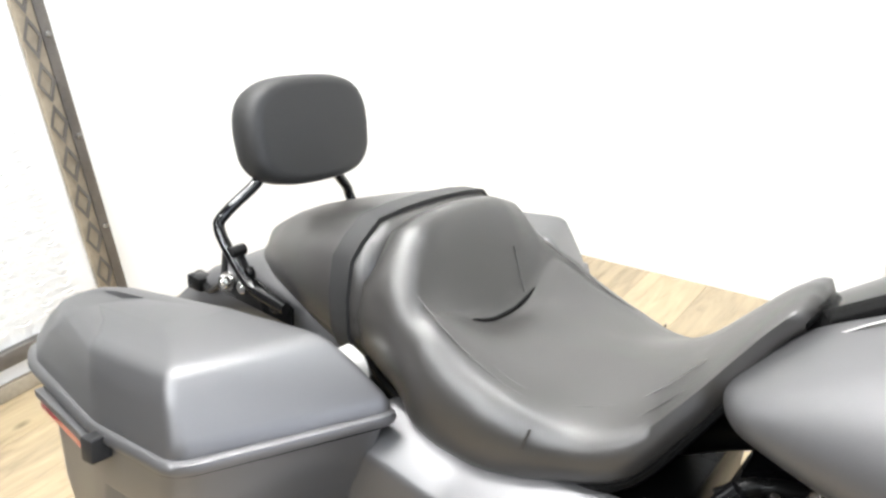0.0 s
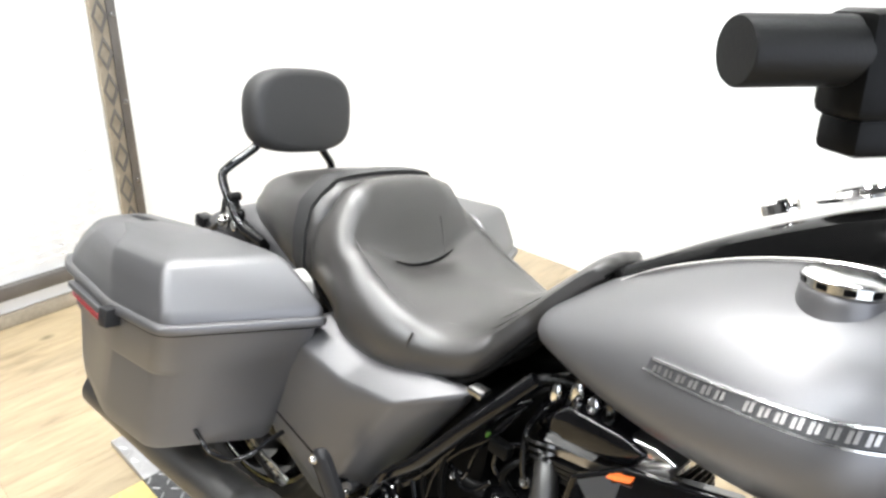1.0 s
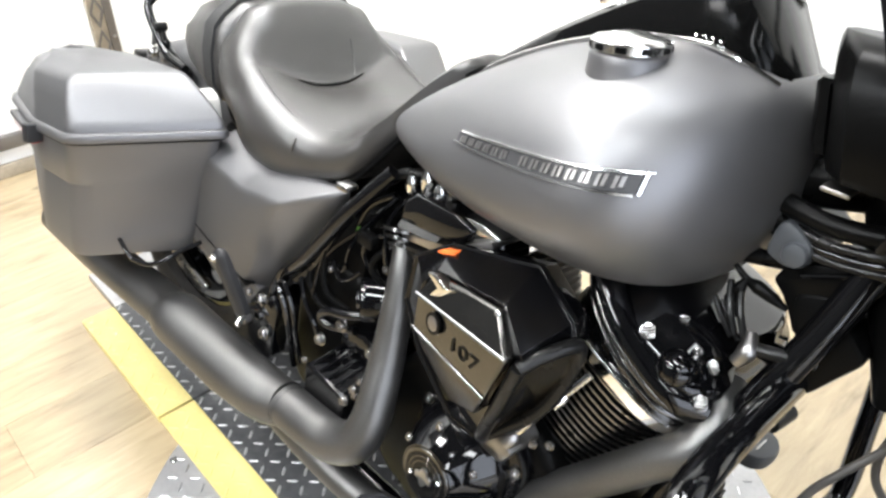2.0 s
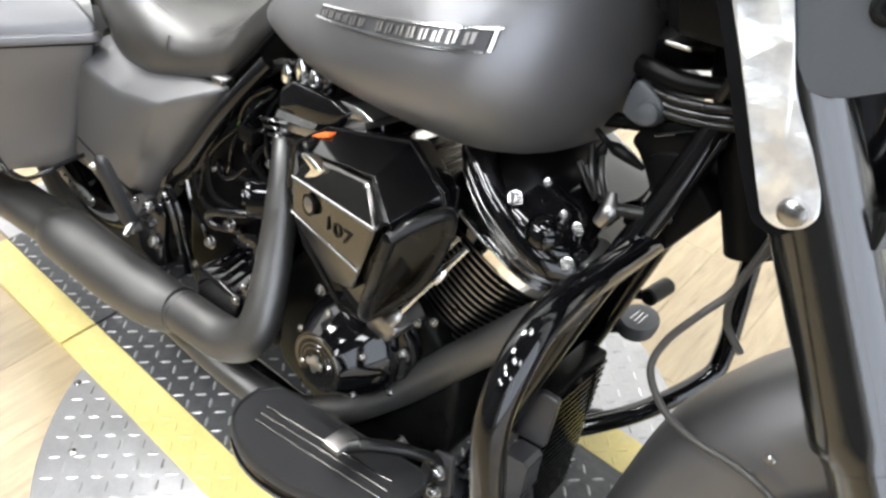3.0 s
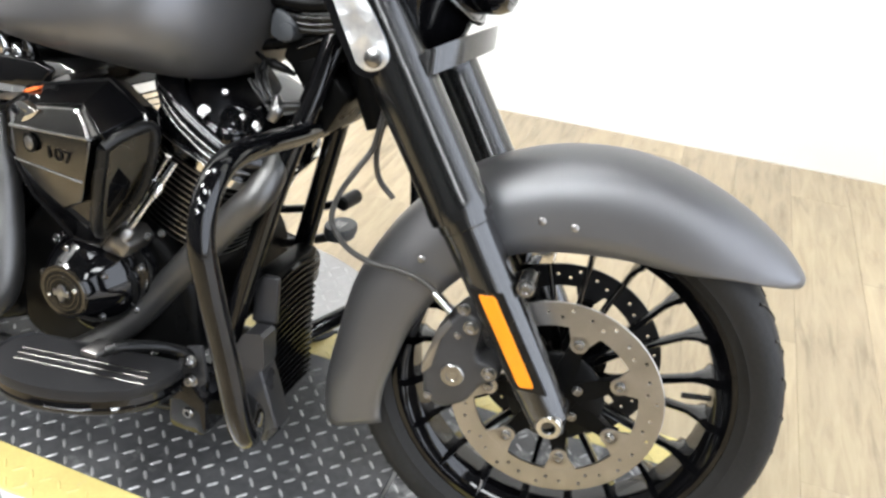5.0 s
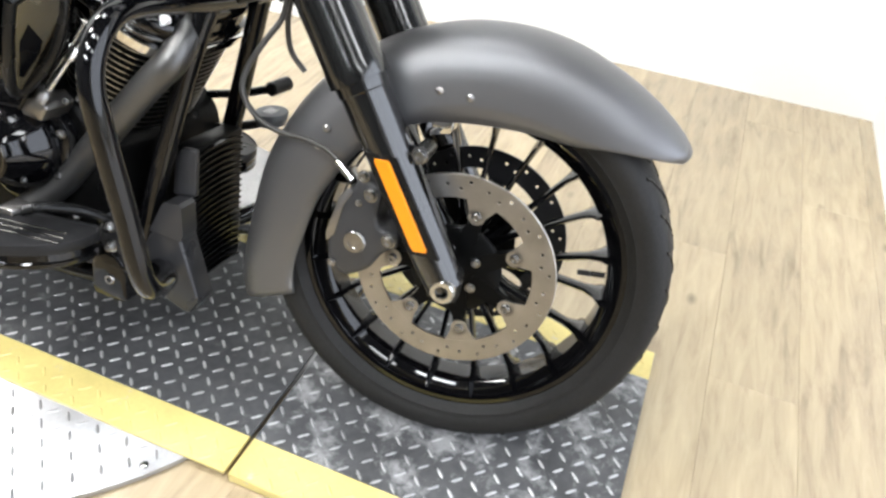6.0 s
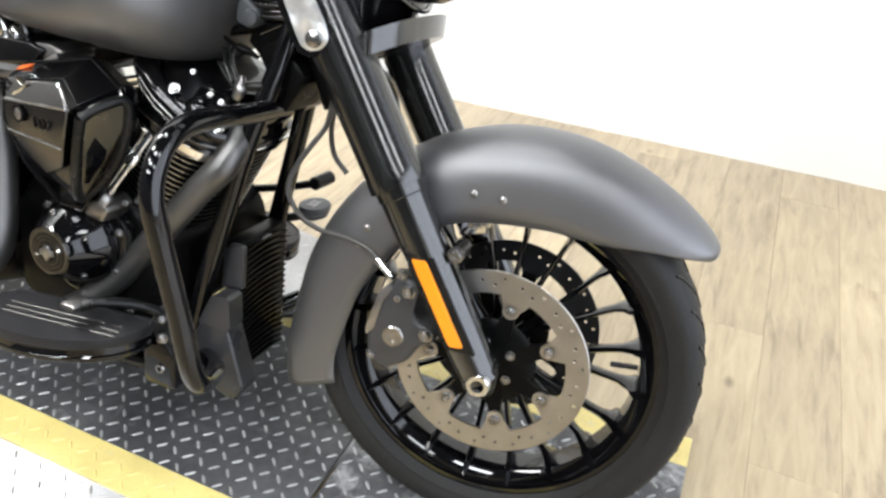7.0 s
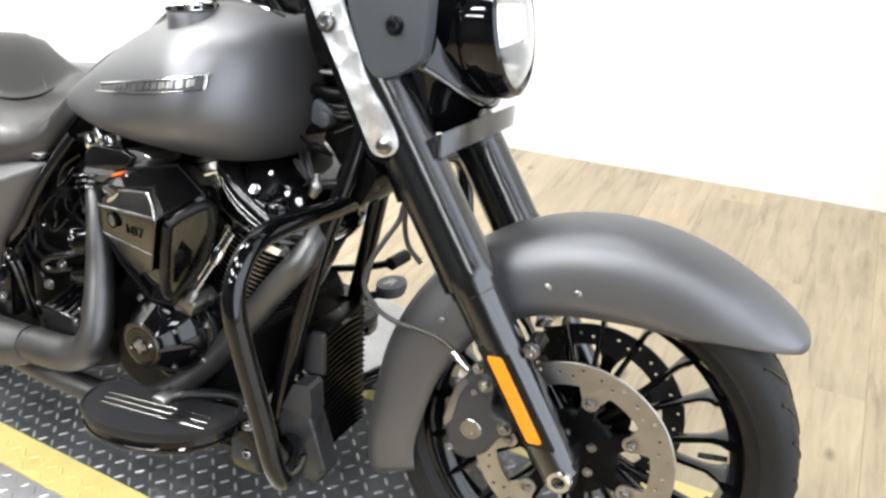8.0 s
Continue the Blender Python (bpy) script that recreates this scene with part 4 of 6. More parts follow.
    part("ignition_switch", turn([(0.022, 0), (0.022, 0.012), (0.018, 0.016), (0, 0.016)], (0.845, 0.0, 0.955), (-0.5, 0, 0.87), 20), CHROME, con, "chrome ignition switch")
    for x, z in ((0.994, 0.954), (1.003, 0.955), (1.012, 0.955), (1.021, 0.954)):
        part("indicator_stud", turn([(0.0018, 0), (0.0014, 0.002), (0, 0.0024)], (x, -0.082, z), (0, -1, 0.4), 10), CHROME, con)



make_tank()

# -- seat --
def seat_ring(x, zl, zs, zc, w, tuck):
    # the back pad of the bucket and the pillion are broader and flatter on top
    b = min(1.0, max(0.0, (0.325 - x) / 0.025))
    half = [(-w + tuck, zl), (-w + tuck * 0.25, zl + (zs - zl) * 0.22), (-w, zl + (zs - zl) * 0.55), (-w * 0.965, zl + (zs - zl) * 0.85), (-w * 0.86, zs - 0.002), (-w * 0.68, zs + (zc - zs) * (0.18 + 0.44 * b) + 0.003), (-w * 0.42, zs + (zc - zs) * (0.62 + 0.30 * b)), (-w * 0.18, zs + (zc - zs) * (0.94 + 0.04 * b)), (0, zc)]
    pts = half + [(-y, z) for y, z in half[-2::-1]]
    return [(x, y, z) for y, z in pts]


RIDER = [(0.682, 0.818, 0.826, 0.829, 0.028, 0.004), (0.676, 0.808, 0.832, 0.838, 0.050, 0.004), (0.662, 0.792, 0.827, 0.837, 0.062, 0.005), (0.642, 0.748, 0.804, 0.821, 0.088, 0.006), (0.606, 0.684, 0.748, 0.779, 0.126, 0.012), (0.57, 0.632, 0.703, 0.740, 0.154, 0.018), (0.51, 0.604, 0.676, 0.708, 0.170, 0.020), (0.44, 0.586, 0.684, 0.695, 0.188, 0.02), (0.37, 0.580, 0.707, 0.690, 0.191, 0.02), (0.330, 0.582, 0.728, 0.686, 0.187, 0.022), (0.316, 0.586, 0.733, 0.697, 0.184, 0.026), (0.300, 0.594, 0.740, 0.731, 0.181, 0.044), (0.277, 0.605, 0.752, 0.783, 0.175, 0.04), (0.25, 0.612, 0.760, 0.816, 0.168, 0.036), (0.222, 0.625, 0.760, 0.812, 0.160, 0.03), (0.205, 0.64, 0.745, 0.797, 0.150, 0.025)]
PILLION = [(0.222, 0.635, 0.765, 0.800, 0.155, 0.02), (0.20, 0.632, 0.780, 0.808, 0.158, 0.018), (0.14, 0.636, 0.772, 0.800, 0.152, 0.022), (0.08, 0.640, 0.752, 0.784, 0.138, 0.026), (0.03, 0.642, 0.734, 0.767, 0.118, 0.026), (-0.01, 0.640, 0.720, 0.752, 0.098, 0.022), (-0.045, 0.632, 0.704, 0.732, 0.078, 0.016), (-0.08, 0.626, 0.684, 0.708, 0.056, 0.012), (-0.105, 0.622, 0.662, 0.682, 0.036, 0.008), (-0.122, 0.630, 0.648, 0.656, 0.014, 0.004)]


def make_seat():
    def body(rows, count):
        xs = np.linspace(rows[0][0], rows[-1][0], count)
        return [seat_ring(x, *v) for x, v in zip(xs, spread_over(xs, rows))]
    ob = part("seat", loft(body(RIDER, 60)), VINYL, bike, "black vinyl two-up saddle with a deep rider bucket", sharp=70)
    part("pillion", loft(body(PILLION, 34)), VINYL, ob, "black vinyl passenger seat", sharp=70)
    # strap across the join, piping and seams
    xs = [0.168, 0.20]
    rows = [seat_ring(x, *v) for x, v in zip(xs, spread_over(xs, PILLION))]
    def out(ring, d):
        return [(x, y * (1 + d / 0.15), z + d * max(0.0, (z - 0.66) / 0.12)) for x, y, z in ring]
    band = loft([out(rows[0], -0.002), out(rows[0], 0.005), out(rows[1], 0.005), out(rows[1], -0.002)], closed=False, caps=False)
    part("strap", band, PAD, ob, "flat black passenger strap")
    join = [Vector(p) for p in seat_ring(0.207, *spread_over([0.207], RIDER)[0])]
    part("piping", tube(join, 0.0045, 8, 3), MATTE, ob)
    for side in (-1, 1):
        seam = []
        for x in np.linspace(0.60, 0.27, 9):
            zl, zs, zc, w, tuck = spread_over([x], RIDER)[0]
            seam.append((x, side * w * 0.80, zs))
        part("seam", tube(seam, 0.0009, 6, 4), VINYL, ob)
    crease = []
    for x, y in ((0.3250, -0.072), (0.3270, -0.050), (0.3272, -0.022), (0.3270, 0.022), (0.3262, 0.050), (0.3240, 0.072)):
        zl, zs, zc, w, tuck = spread_over([x], RIDER)[0]
        k = abs(y) / w
        crease.append((x, y, zs + (zc - zs) * float(np.interp(k, (0, 0.18, 0.42, 0.68), (1.0, 0.94, 0.62, 0.18))) + 0.0008))
    part("crease", tube(crease, [0.0010, 0.0028, 0.0034, 0.0034, 0.0028, 0.0010], 8, 6), MATTE, ob, "dark stitched crease")
    for side in (-1, 1):
        seam = []
        for x, k in ((0.345, 0.62), (0.38, 0.70), (0.43, 0.74), (0.49, 0.72), (0.55, 0.62), (0.60, 0.52)):
            zl, zs, zc, w, tuck = spread_over([x], RIDER)[0]
            f = np.interp(k, (0.18, 0.42, 0.68, 0.86), (0.94, 0.62, 0.18, 0.0))
            seam.append((x, side * w * k, zs + (zc - zs) * f + 0.0012))
        part("seam", tube(seam, 0.0006, 6, 5), VINYL, ob)
        if side > 0:
            seam = []
            for x, k in ((0.320, 0.30), (0.310, 0.33), (0.300, 0.345), (0.290, 0.35)):
                zl, zs, zc, w, tuck = spread_over([x], RIDER)[0]
                b = min(1.0, max(0.0, (0.325 - x) / 0.025))
                f = np.interp(k, (0.18, 0.42, 0.68, 0.86), (0.94 + 0.04 * b, 0.62 + 0.30 * b, 0.18 + 0.44 * b, 0.0))
                seam.append((x, side * w * k, zs + (zc - zs) * f + 0.0012))
            part("seam", tube(seam, 0.0012, 6, 5), VINYL, ob)
        drop = [(x, side * (spread_over([x], RIDER)[0][3] + 0.0006 - d), z) for x, z, d in ((0.475, 0.668, 0.003), (0.470, 0.645, 0.002), (0.462, 0.622, 0.012))]
        part("seam", tube(drop, 0.0014, 6, 4), VINYL, ob)
    part("nose_flap", tube([(0.672, -0.050, 0.812), (0.679, -0.03, 0.822), (0.682, 0.0, 0.826), (0.679, 0.03, 0.822), (0.672, 0.050, 0.812)], 0.0045, 8, 4), MATTE, ob, "dark seat nose edge")
    lowseam = []
    for x in np.linspace(0.648, 0.21, 14):
        zl, zs, zc, w, tuck = spread_over([x], RIDER)[0]
        lowseam.append((x, -w + tuck * 0.75, zl + 0.001))
    part("base_edge", tube(lowseam, 0.006, 8, 4), MATTE, ob, "dark seat base edge")


make_seat()

# -- backrest --
def make_backrest():
    m = pose(-0.070, 0.012, 0.855, 0, -12, 0)
    rings = []
    for x, k in ((0.030, 0.80), (0.0285, 0.90), (0.022, 0.965), (0.010, 1.0), (-0.012, 1.0), (-0.022, 0.965), (-0.027, 0.88)):
        ring = []
        for j in range(40):
            a = 2 * math.pi * j / 40
            c, s = math.cos(a), math.sin(a)
            y = 0.119 * math.copysign(abs(c) ** 0.66, c) * (1 - 0.09 * (s < 0) * -s)
            z = 0.080 * math.copysign(abs(s) ** (0.72 if s > 0 else 0.5), s)
            ring.append((x + 0.006 * (1 - abs(c)), y * k, z * k))
        rings.append(ring)
    ob = part("backrest", moved(loft(rings), m), PAD, bike, "black vinyl passenger backrest pad on a tube bar", sharp=60)
    bar = [(-0.075, -0.068, 0.80), (-0.072, -0.078, 0.783), (-0.084, -0.122, 0.744), (-0.085, -0.134, 0.722), (-0.050, -0.134, 0.681), (-0.012, -0.134, 0.653), (0.020, -0.134, 0.648), (0.060, -0.134, 0.645)]
    for side in (1, -1):
        part("backrest_bar", tube([(x, side * y, z) for x, y, z in bar], 0.0085, 12, 5), GLOSS, ob, "gloss black tube bar")
        part("docking_plate", slab([(-0.102, 0.616), (-0.093, 0.682), (-0.084, 0.682), (-0.086, 0.650), (-0.062, 0.644), (-0.060, 0.694), (-0.049, 0.692), (-0.030, 0.664), (0.060, 0.640), (0.060, 0.615)], side * 0.124, side * 0.119, 0.001), SATIN, ob, "black docking plate")
        for x, z, r, mat in ((-0.076, 0.641, 0.011, CHROME), (-0.024, 0.670, 0.0075, SATIN), (0.030, 0.634, 0.007, BOLT)):
            part("docking_bolt", bolt((x, side * 0.125, z), (0, side, 0), r), mat, ob)
        part("docking_knob", rod((-0.056, side * 0.112, 0.694), (-0.054, side * 0.140, 0.694), 0.009, 14, bevel=0.002), SATIN, ob, "black docking knob")
        part("docking_post", rod((-0.045, side * 0.10, 0.640), (-0.045, side * 0.13, 0.640), 0.010, 14, bevel=0.002), CHROME, ob, "chrome docking post")
    part("latch_block", box(-0.200, -0.165, -0.115, -0.085, 0.588, 0.612, 0.005), SATIN, ob, "black latch block")
    part("plate_light", tube([(-0.20, -0.09, 0.60), (-0.17, -0.10, 0.598), (-0.14, -0.11, 0.60), (-0.10, -0.118, 0.63)], [0.012, 0.008, 0.005, 0.005], 10, 4), SATIN, ob)


make_backrest()

# -- saddlebags --
def make_bag(side):
    shift = Vector((0.035, 0.0, 0.030)) if side > 0 else Vector()
    def P(x, y, z):
        return (x + shift.x, side * y, z + shift.z)
    def ring(z, f, fi, r, yo, yi, rr=0.03):
        r += 0.022
        poly = [(f, yo), (fi, yi), (r, yi), (r, max(yi + 0.02, yo - 0.115)), (r + 0.09, max(yi + 0.022, yo - 0.074)), (f - 0.17, yo - 0.009)]
        return [P(p.x, p.y, p_z(p.x, z)) for p in rounded(poly, rr, 5)]
    def p_z(x, z):
        return z + 0.20 * (x - 0.18)
    body = loft([ring(0.375, 0.140, 0.235, -0.315, 0.365, 0.23), ring(0.364, 0.156, 0.250, -0.33, 0.382, 0.22), ring(0.372, 0.160, 0.258, -0.338, 0.387, 0.215), ring(0.40, 0.162, 0.264, -0.345, 0.389, 0.21), ring(0.504, 0.174, 0.290, -0.36, 0.389, 0.20), ring(0.513, 0.180, 0.295, -0.366, 0.395, 0.20), ring(0.560, 0.192, 0.309, -0.372, 0.399, 0.196), ring(0.589, 0.199, 0.317, -0.375, 0.401, 0.195)])
    ob = part("saddlebag", body, PAINT, bike, "satin grey hard saddlebag", sharp=32)
    lip = loft([ring(0.583, 0.201, 0.319, -0.378, 0.403, 0.192), ring(0.584, 0.207, 0.325, -0.384, 0.409, 0.188), ring(0.590, 0.209, 0.327, -0.386, 0.411, 0.187), ring(0.597, 0.207, 0.325, -0.384, 0.409, 0.188), ring(0.600, 0.201, 0.319, -0.38, 0.404, 0.190)])
    part("lip", lip, PAINT, ob, sharp=50)
    # matte black ring that paints the shade in the gap below the lip
    part("lid_gasket", loft([ring(0.5795, 0.199, 0.317, -0.376, 0.4025, 0.194), ring(0.5805, 0.2025, 0.3205, -0.379, 0.406, 0.190), ring(0.5825, 0.2025, 0.3205, -0.379, 0.406, 0.190)]), MATTE, ob, "dark gap under the lid")
    lid = loft([ring(0.599, 0.198, 0.316, -0.375, 0.402, 0.193, 0.02), ring(0.610, 0.197, 0.314, -0.374, 0.401, 0.194, 0.018), ring(0.620, 0.193, 0.306, -0.368, 0.398, 0.197, 0.016), ring(0.648, 0.180, 0.272, -0.345, 0.393, 0.204, 0.014), ring(0.676, 0.167, 0.238, -0.312, 0.385, 0.213, 0.013), ring(0.685, 0.160, 0.224, -0.292, 0.377, 0.218, 0.013), ring(0.690, 0.148, 0.206, -0.270, 0.364, 0.224, 0.013), ring(0.698, 0.112, 0.152, -0.225, 0.340, 0.234, 0.013), ring(0.706, 0.060, 0.090, -0.17, 0.320, 0.242, 0.013)])
    part("lid", lid, PAINT, ob, "satin grey saddlebag lid", sharp=34)
    yo = 0.404
    part("latch", slab([(0.065, 0.540), (0.04, 0.535), (0.04, 0.568), (0.065, 0.573)], side * (yo + 0.014), side * (yo - 0.01), 0.003, 0.004), GREYP, ob, "grey latch")
    def along(pts, d0, d1):
        def skin(x, d):
            return side * (yo - 0.006 - 0.20 * max(0.0, 0.02 - x) + d)
        return loft([[(x, skin(x, d0), z) for x, z in pts], [(x, skin(x, d1), z) for x, z in pts]])
    part("bag_reflector", along([(0.035, 0.527), (0.035, 0.540), (-0.17, 0.499), (-0.175, 0.488)], -0.01, 0.006), RED, ob, "long red reflector")
    part("reflector_trim", along([(0.04, 0.542), (0.04, 0.553), (-0.19, 0.508), (-0.19, 0.499)], -0.01, 0.009), PAINT, ob)
    part("bag_rail", tube([P(0.17, 0.325, 0.405), P(0.222, 0.330, 0.392), P(0.238, 0.325, 0.380), P(0.280, 0.315, 0.388), P(0.300, 0.290, 0.405), P(0.292, 0.260, 0.408), P(0.285, 0.225, 0.410)], 0.0042, 10, 6), GLOSS, bike, "black saddlebag guard rail")
    stay = part("rail_stay", slab([(0.190, 0.352), (0.235, 0.333), (0.280, 0.318), (0.312, 0.322), (0.324, 0.342), (0.280, 0.350), (0.250, 0.350), (0.200, 0.372)], side * 0.234, side * 0.230, 0.001, 0.008), STEEL, bike, "bright slotted stay")
    for k in range(6):
        part("stay_hole", turn([(0.0, 0.0), (0.0032, 0.0), (0.0032, 0.0012), (0, 0.0012)], (0.210 + 0.018 * k, side * 0.2342, 0.353 - 0.0035 * k), (0, side, 0), 10), MATTE, stay)


for s in (-1, 1):
    make_bag(s)
part("seat_tab", slab([(0.215, 0.60), (0.255, 0.615), (0.245, 0.655), (0.215, 0.665), (0.20, 0.65)], -0.205, -0.17, 0.006, 0.012), WHITE_P, bike, "pale tab between seat and saddlebag")

# -- side covers --
def make_cover(side):
    def ring(y, pts):
        return [(x, side * y, z) for x, z in pts]
    outer = rounded([(0.275, 0.612), (0.40, 0.600), (0.582, 0.622), (0.576, 0.598), (0.452, 0.385), (0.385, 0.34), (0.215, 0.395), (0.205, 0.47)], 0.016, 3)
    inner = rounded([(0.285, 0.572), (0.395, 0.560), (0.500, 0.580), (0.478, 0.545), (0.418, 0.405), (0.372, 0.362), (0.236, 0.402), (0.226, 0.465)], 0.016, 3)
    def between(k, y):
        return [(a.x + (b.x - a.x) * k, side * y, a.y + (b.y - a.y) * k) for a, b in zip(outer, inner)]
    ob = part("side_cover", loft([between(0.0, 0.150), between(0.0, 0.160), between(0.06, 0.168), between(0.5, 0.194), between(0.93, 0.214), between(1.0, 0.2165), between(1.25, 0.2185), between(1.9, 0.2195)]), PAINT, bike, "satin grey side cover", sharp=34)
    part("cover_step", slab([(0.226, 0.437), (0.424, 0.394), (0.4255, 0.3975), (0.2265, 0.4405)], side * 0.2202, side * 0.19, 0.0004), MATTE, ob, "dark step line")
    part("cover_toe", slab([(0.24, 0.43), (0.44, 0.388), (0.40, 0.335), (0.36, 0.325), (0.23, 0.38)], side * 0.203, side * 0.16, 0.004, 0.012), PAINT, ob)


for s in (-1, 1):
    make_cover(s)


def make_peg(side):
    a, b = Vector((0.482, side * 0.258, 0.382)), Vector((0.416, side * 0.268, 0.474))
    across = Vector((0.81, 0, 0.58))
    def ring(t, k, k2):
        return [tuple(a.lerp(b, t) + across * (dx * k) + Vector((0, side * dy * k2, 0))) for dx, dy in ((-0.017, -0.006), (-0.017, 0.004), (-0.010, 0.009), (0.010, 0.009), (0.017, 0.004), (0.017, -0.006))]
    ob = part("passenger_peg", loft([ring(*v) for v in ((0, 0.7, 0.8), (0.06, 0.9, 1), (0.5, 1.0, 1), (0.85, 0.95, 1), (0.95, 0.75, 0.9), (1.0, 0.4, 0.5))]), GREYP, bike, "folded dark grey passenger peg")
    part("peg_trim", tube([tuple(a.lerp(b, t) - across * 0.017 + Vector((0, side * 0.004, 0))) for t in (0.0, 0.5, 0.9)], 0.002, 8, 3), GLOSS, ob)
    part("peg_bolt", bolt((0.421, side * 0.277, 0.462), (0, side, 0), 0.0055), STEEL, ob)
    part("peg_pivot", rod((0.452, side * 0.235, 0.366), (0.462, side * 0.258, 0.350), 0.0055, 14, bevel=0.001), STEEL, ob)
    part("pivot_nut", rod((0.452, side * 0.228, 0.352), (0.453, side * 0.242, 0.352), 0.009, 6), ALLOY, ob)
    part("peg_mount", slab([(0.43, 0.36), (0.47, 0.375), (0.50, 0.42), (0.52, 0.40), (0.50, 0.29), (0.44, 0.30)], side * 0.222, side * 0.19, 0.004, 0.012), GLOSS, bike)


for s in (-1, 1):
    make_peg(s)

# -- exhaust --
Y = -0.25
part("muffler", tube([(-0.22, Y - 0.03, 0.246), (0.05, Y - 0.03, 0.262), (0.27, Y - 0.02, 0.272), (0.285, Y - 0.02, 0.272)], [0.040, 0.041, 0.041, 0.040], 28, 3), PIPE, bike, "long satin black muffler")
part("heat_shield", tube([(0.285, Y - 0.02, 0.270), (0.30, Y - 0.02, 0.270), (0.45, Y - 0.01, 0.262), (0.55, Y - 0.005, 0.268), (0.60, Y, 0.280)], [0.044, 0.049, 0.049, 0.044, 0.0365], 28, 4), PIPE, bike, "satin black heat shield")
part("rear_pipe", tube([(0.60, Y, 0.280), (0.68, Y, 0.287), (0.722, Y + 0.002, 0.296), (0.756, Y + 0.008, 0.320), (0.767, Y + 0.020, 0.36), (0.761, Y + 0.036, 0.41), (0.752, Y + 0.052, 0.46), (0.743, Y + 0.064, 0.52), (0.732, Y + 0.074, 0.57), (0.716, Y + 0.086, 0.606)], [0.035, 0.034, 0.033, 0.0315, 0.029, 0.0265, 0.0245, 0.0215, 0.017, 0.014], 24, 6), PIPE, bike, "satin black rear header pipe")
for k in range(3):
    part("pipe_clamp", turn([(0.016, 0), (0.024 + 0.003 * k, 0), (0.024 + 0.003 * k, 0.004), (0.016, 0.004)], (0.717 - 0.003 * k, Y + 0.085, 0.598 + 0.010 * k), (-0.2, 0.35, 0.9), 20), SMOKED, bike)
part("front_pipe", tube([(0.30, -0.20, 0.20), (0.62, -0.225, 0.205), (0.79, -0.215, 0.202), (0.87, -0.185, 0.222), (0.955, -0.150, 0.300), (1.05, -0.135, 0.420), (1.118, -0.127, 0.506), (1.150, -0.118, 0.545), (1.158, -0.092, 0.580), (1.140, -0.055, 0.602)], 0.0245, 20, 6), PIPE, bike, "satin black front header pipe")
part("pipe_seam", tube([(0.606, Y, 0.2806), (0.610, Y, 0.2809)], 0.0357, 28, 1), PIPE, bike)

# -- engine --
def make_cylinder(lean, name, base, deep):
    """A finned barrel with its head and rocker cover, tilted along the bike."""
    m = Matrix.Translation(base) @ Matrix.Rotation(radians(lean), 4, "Y")

    def around(h, w, d, e=0.55, n=40):
        return [(w * math.copysign(abs(math.cos(a)) ** e, math.cos(a)), d * math.copysign(abs(math.sin(a)) ** e, math.sin(a)), h) for a in (2 * math.pi * j / n for j in range(n))]

    ob = part(name, moved(turn([(0.07, 0.08), (0.075, 0.28)], (0, 0, 0), (0, 0, 1), 28), m), MATTE, bike, "black finned cylinder")
    for k in range(14):
        z = 0.128 + 0.0112 * k
        w, d = 0.086 + 0.0009 * k, deep - 0.022 + 0.0012 * k
        fin = part("cooling_fin", moved(loft([around(z, w, d, 0.75), around(z + 0.0026, w, d, 0.75)]), m), MATTE, ob)
        edge = loft([around(z + 0.0002, w - 0.003, d - 0.003, 0.75), around(z + 0.0004, w + 0.001, d + 0.001, 0.75), around(z + 0.0021, w + 0.001, d + 0.001, 0.75), around(z + 0.0023, w - 0.003, d - 0.003, 0.75)], caps=False)
        part("fin_edge", moved(edge, m), FIN if lean > 0 else SATIN, fin, "bright machined fin edge" if lean > 0 else "")
    head = loft([around(*v) for v in ((0.285, 0.098, deep - 0.008), (0.300, 0.104, deep), (0.318, 0.104, deep), (0.322, 0.098, deep - 0.008), (0.345, 0.095, deep - 0.010))])
    part("cylinder_head", moved(head, m), GLOSS, ob, "gloss black cylinder head")
    band = loft([around(*v) for v in ((0.284, 0.101, deep - 0.002), (0.287, 0.106, deep + 0.004), (0.302, 0.108, deep + 0.006), (0.305, 0.104, deep + 0.002))])
    part("head_band", moved(band, m), CHROME, ob, "bright machined head edge")
    cover = loft([around(*v) for v in ((0.336, 0.096, deep - 0.004), (0.346, 0.100, deep + 0.002), (0.358, 0.099, deep), (0.366, 0.092, deep - 0.010), (0.372, 0.080, deep - 0.022), (0.388, 0.074, deep - 0.03), (0.394, 0.062, deep - 0.045), (0.396, 0.02, 0.03))])
    part("rocker_cover", moved(cover, m), GLOSS, ob, "gloss black rocker cover", sharp=50)
    return ob, m


front_cyl, FC = make_cylinder(22.5, "front_cylinder", Vector((0.932, 0.0, 0.312)), 0.138)
rear_cyl, RC = make_cylinder(-22.5, "rear_cylinder", Vector((0.868, 0.0, 0.318)), 0.128)
for x, y, z, r in ((-0.008, -0.134, 0.372, 0.0065), (0.082, -0.122, 0.352, 0.0068), (0.060, -0.106, 0.386, 0.004)):
    part("head_bolt", moved(bolt((x, y, z), (0.1, -0.8, 0.6), r), FC), BOLT, front_cyl)
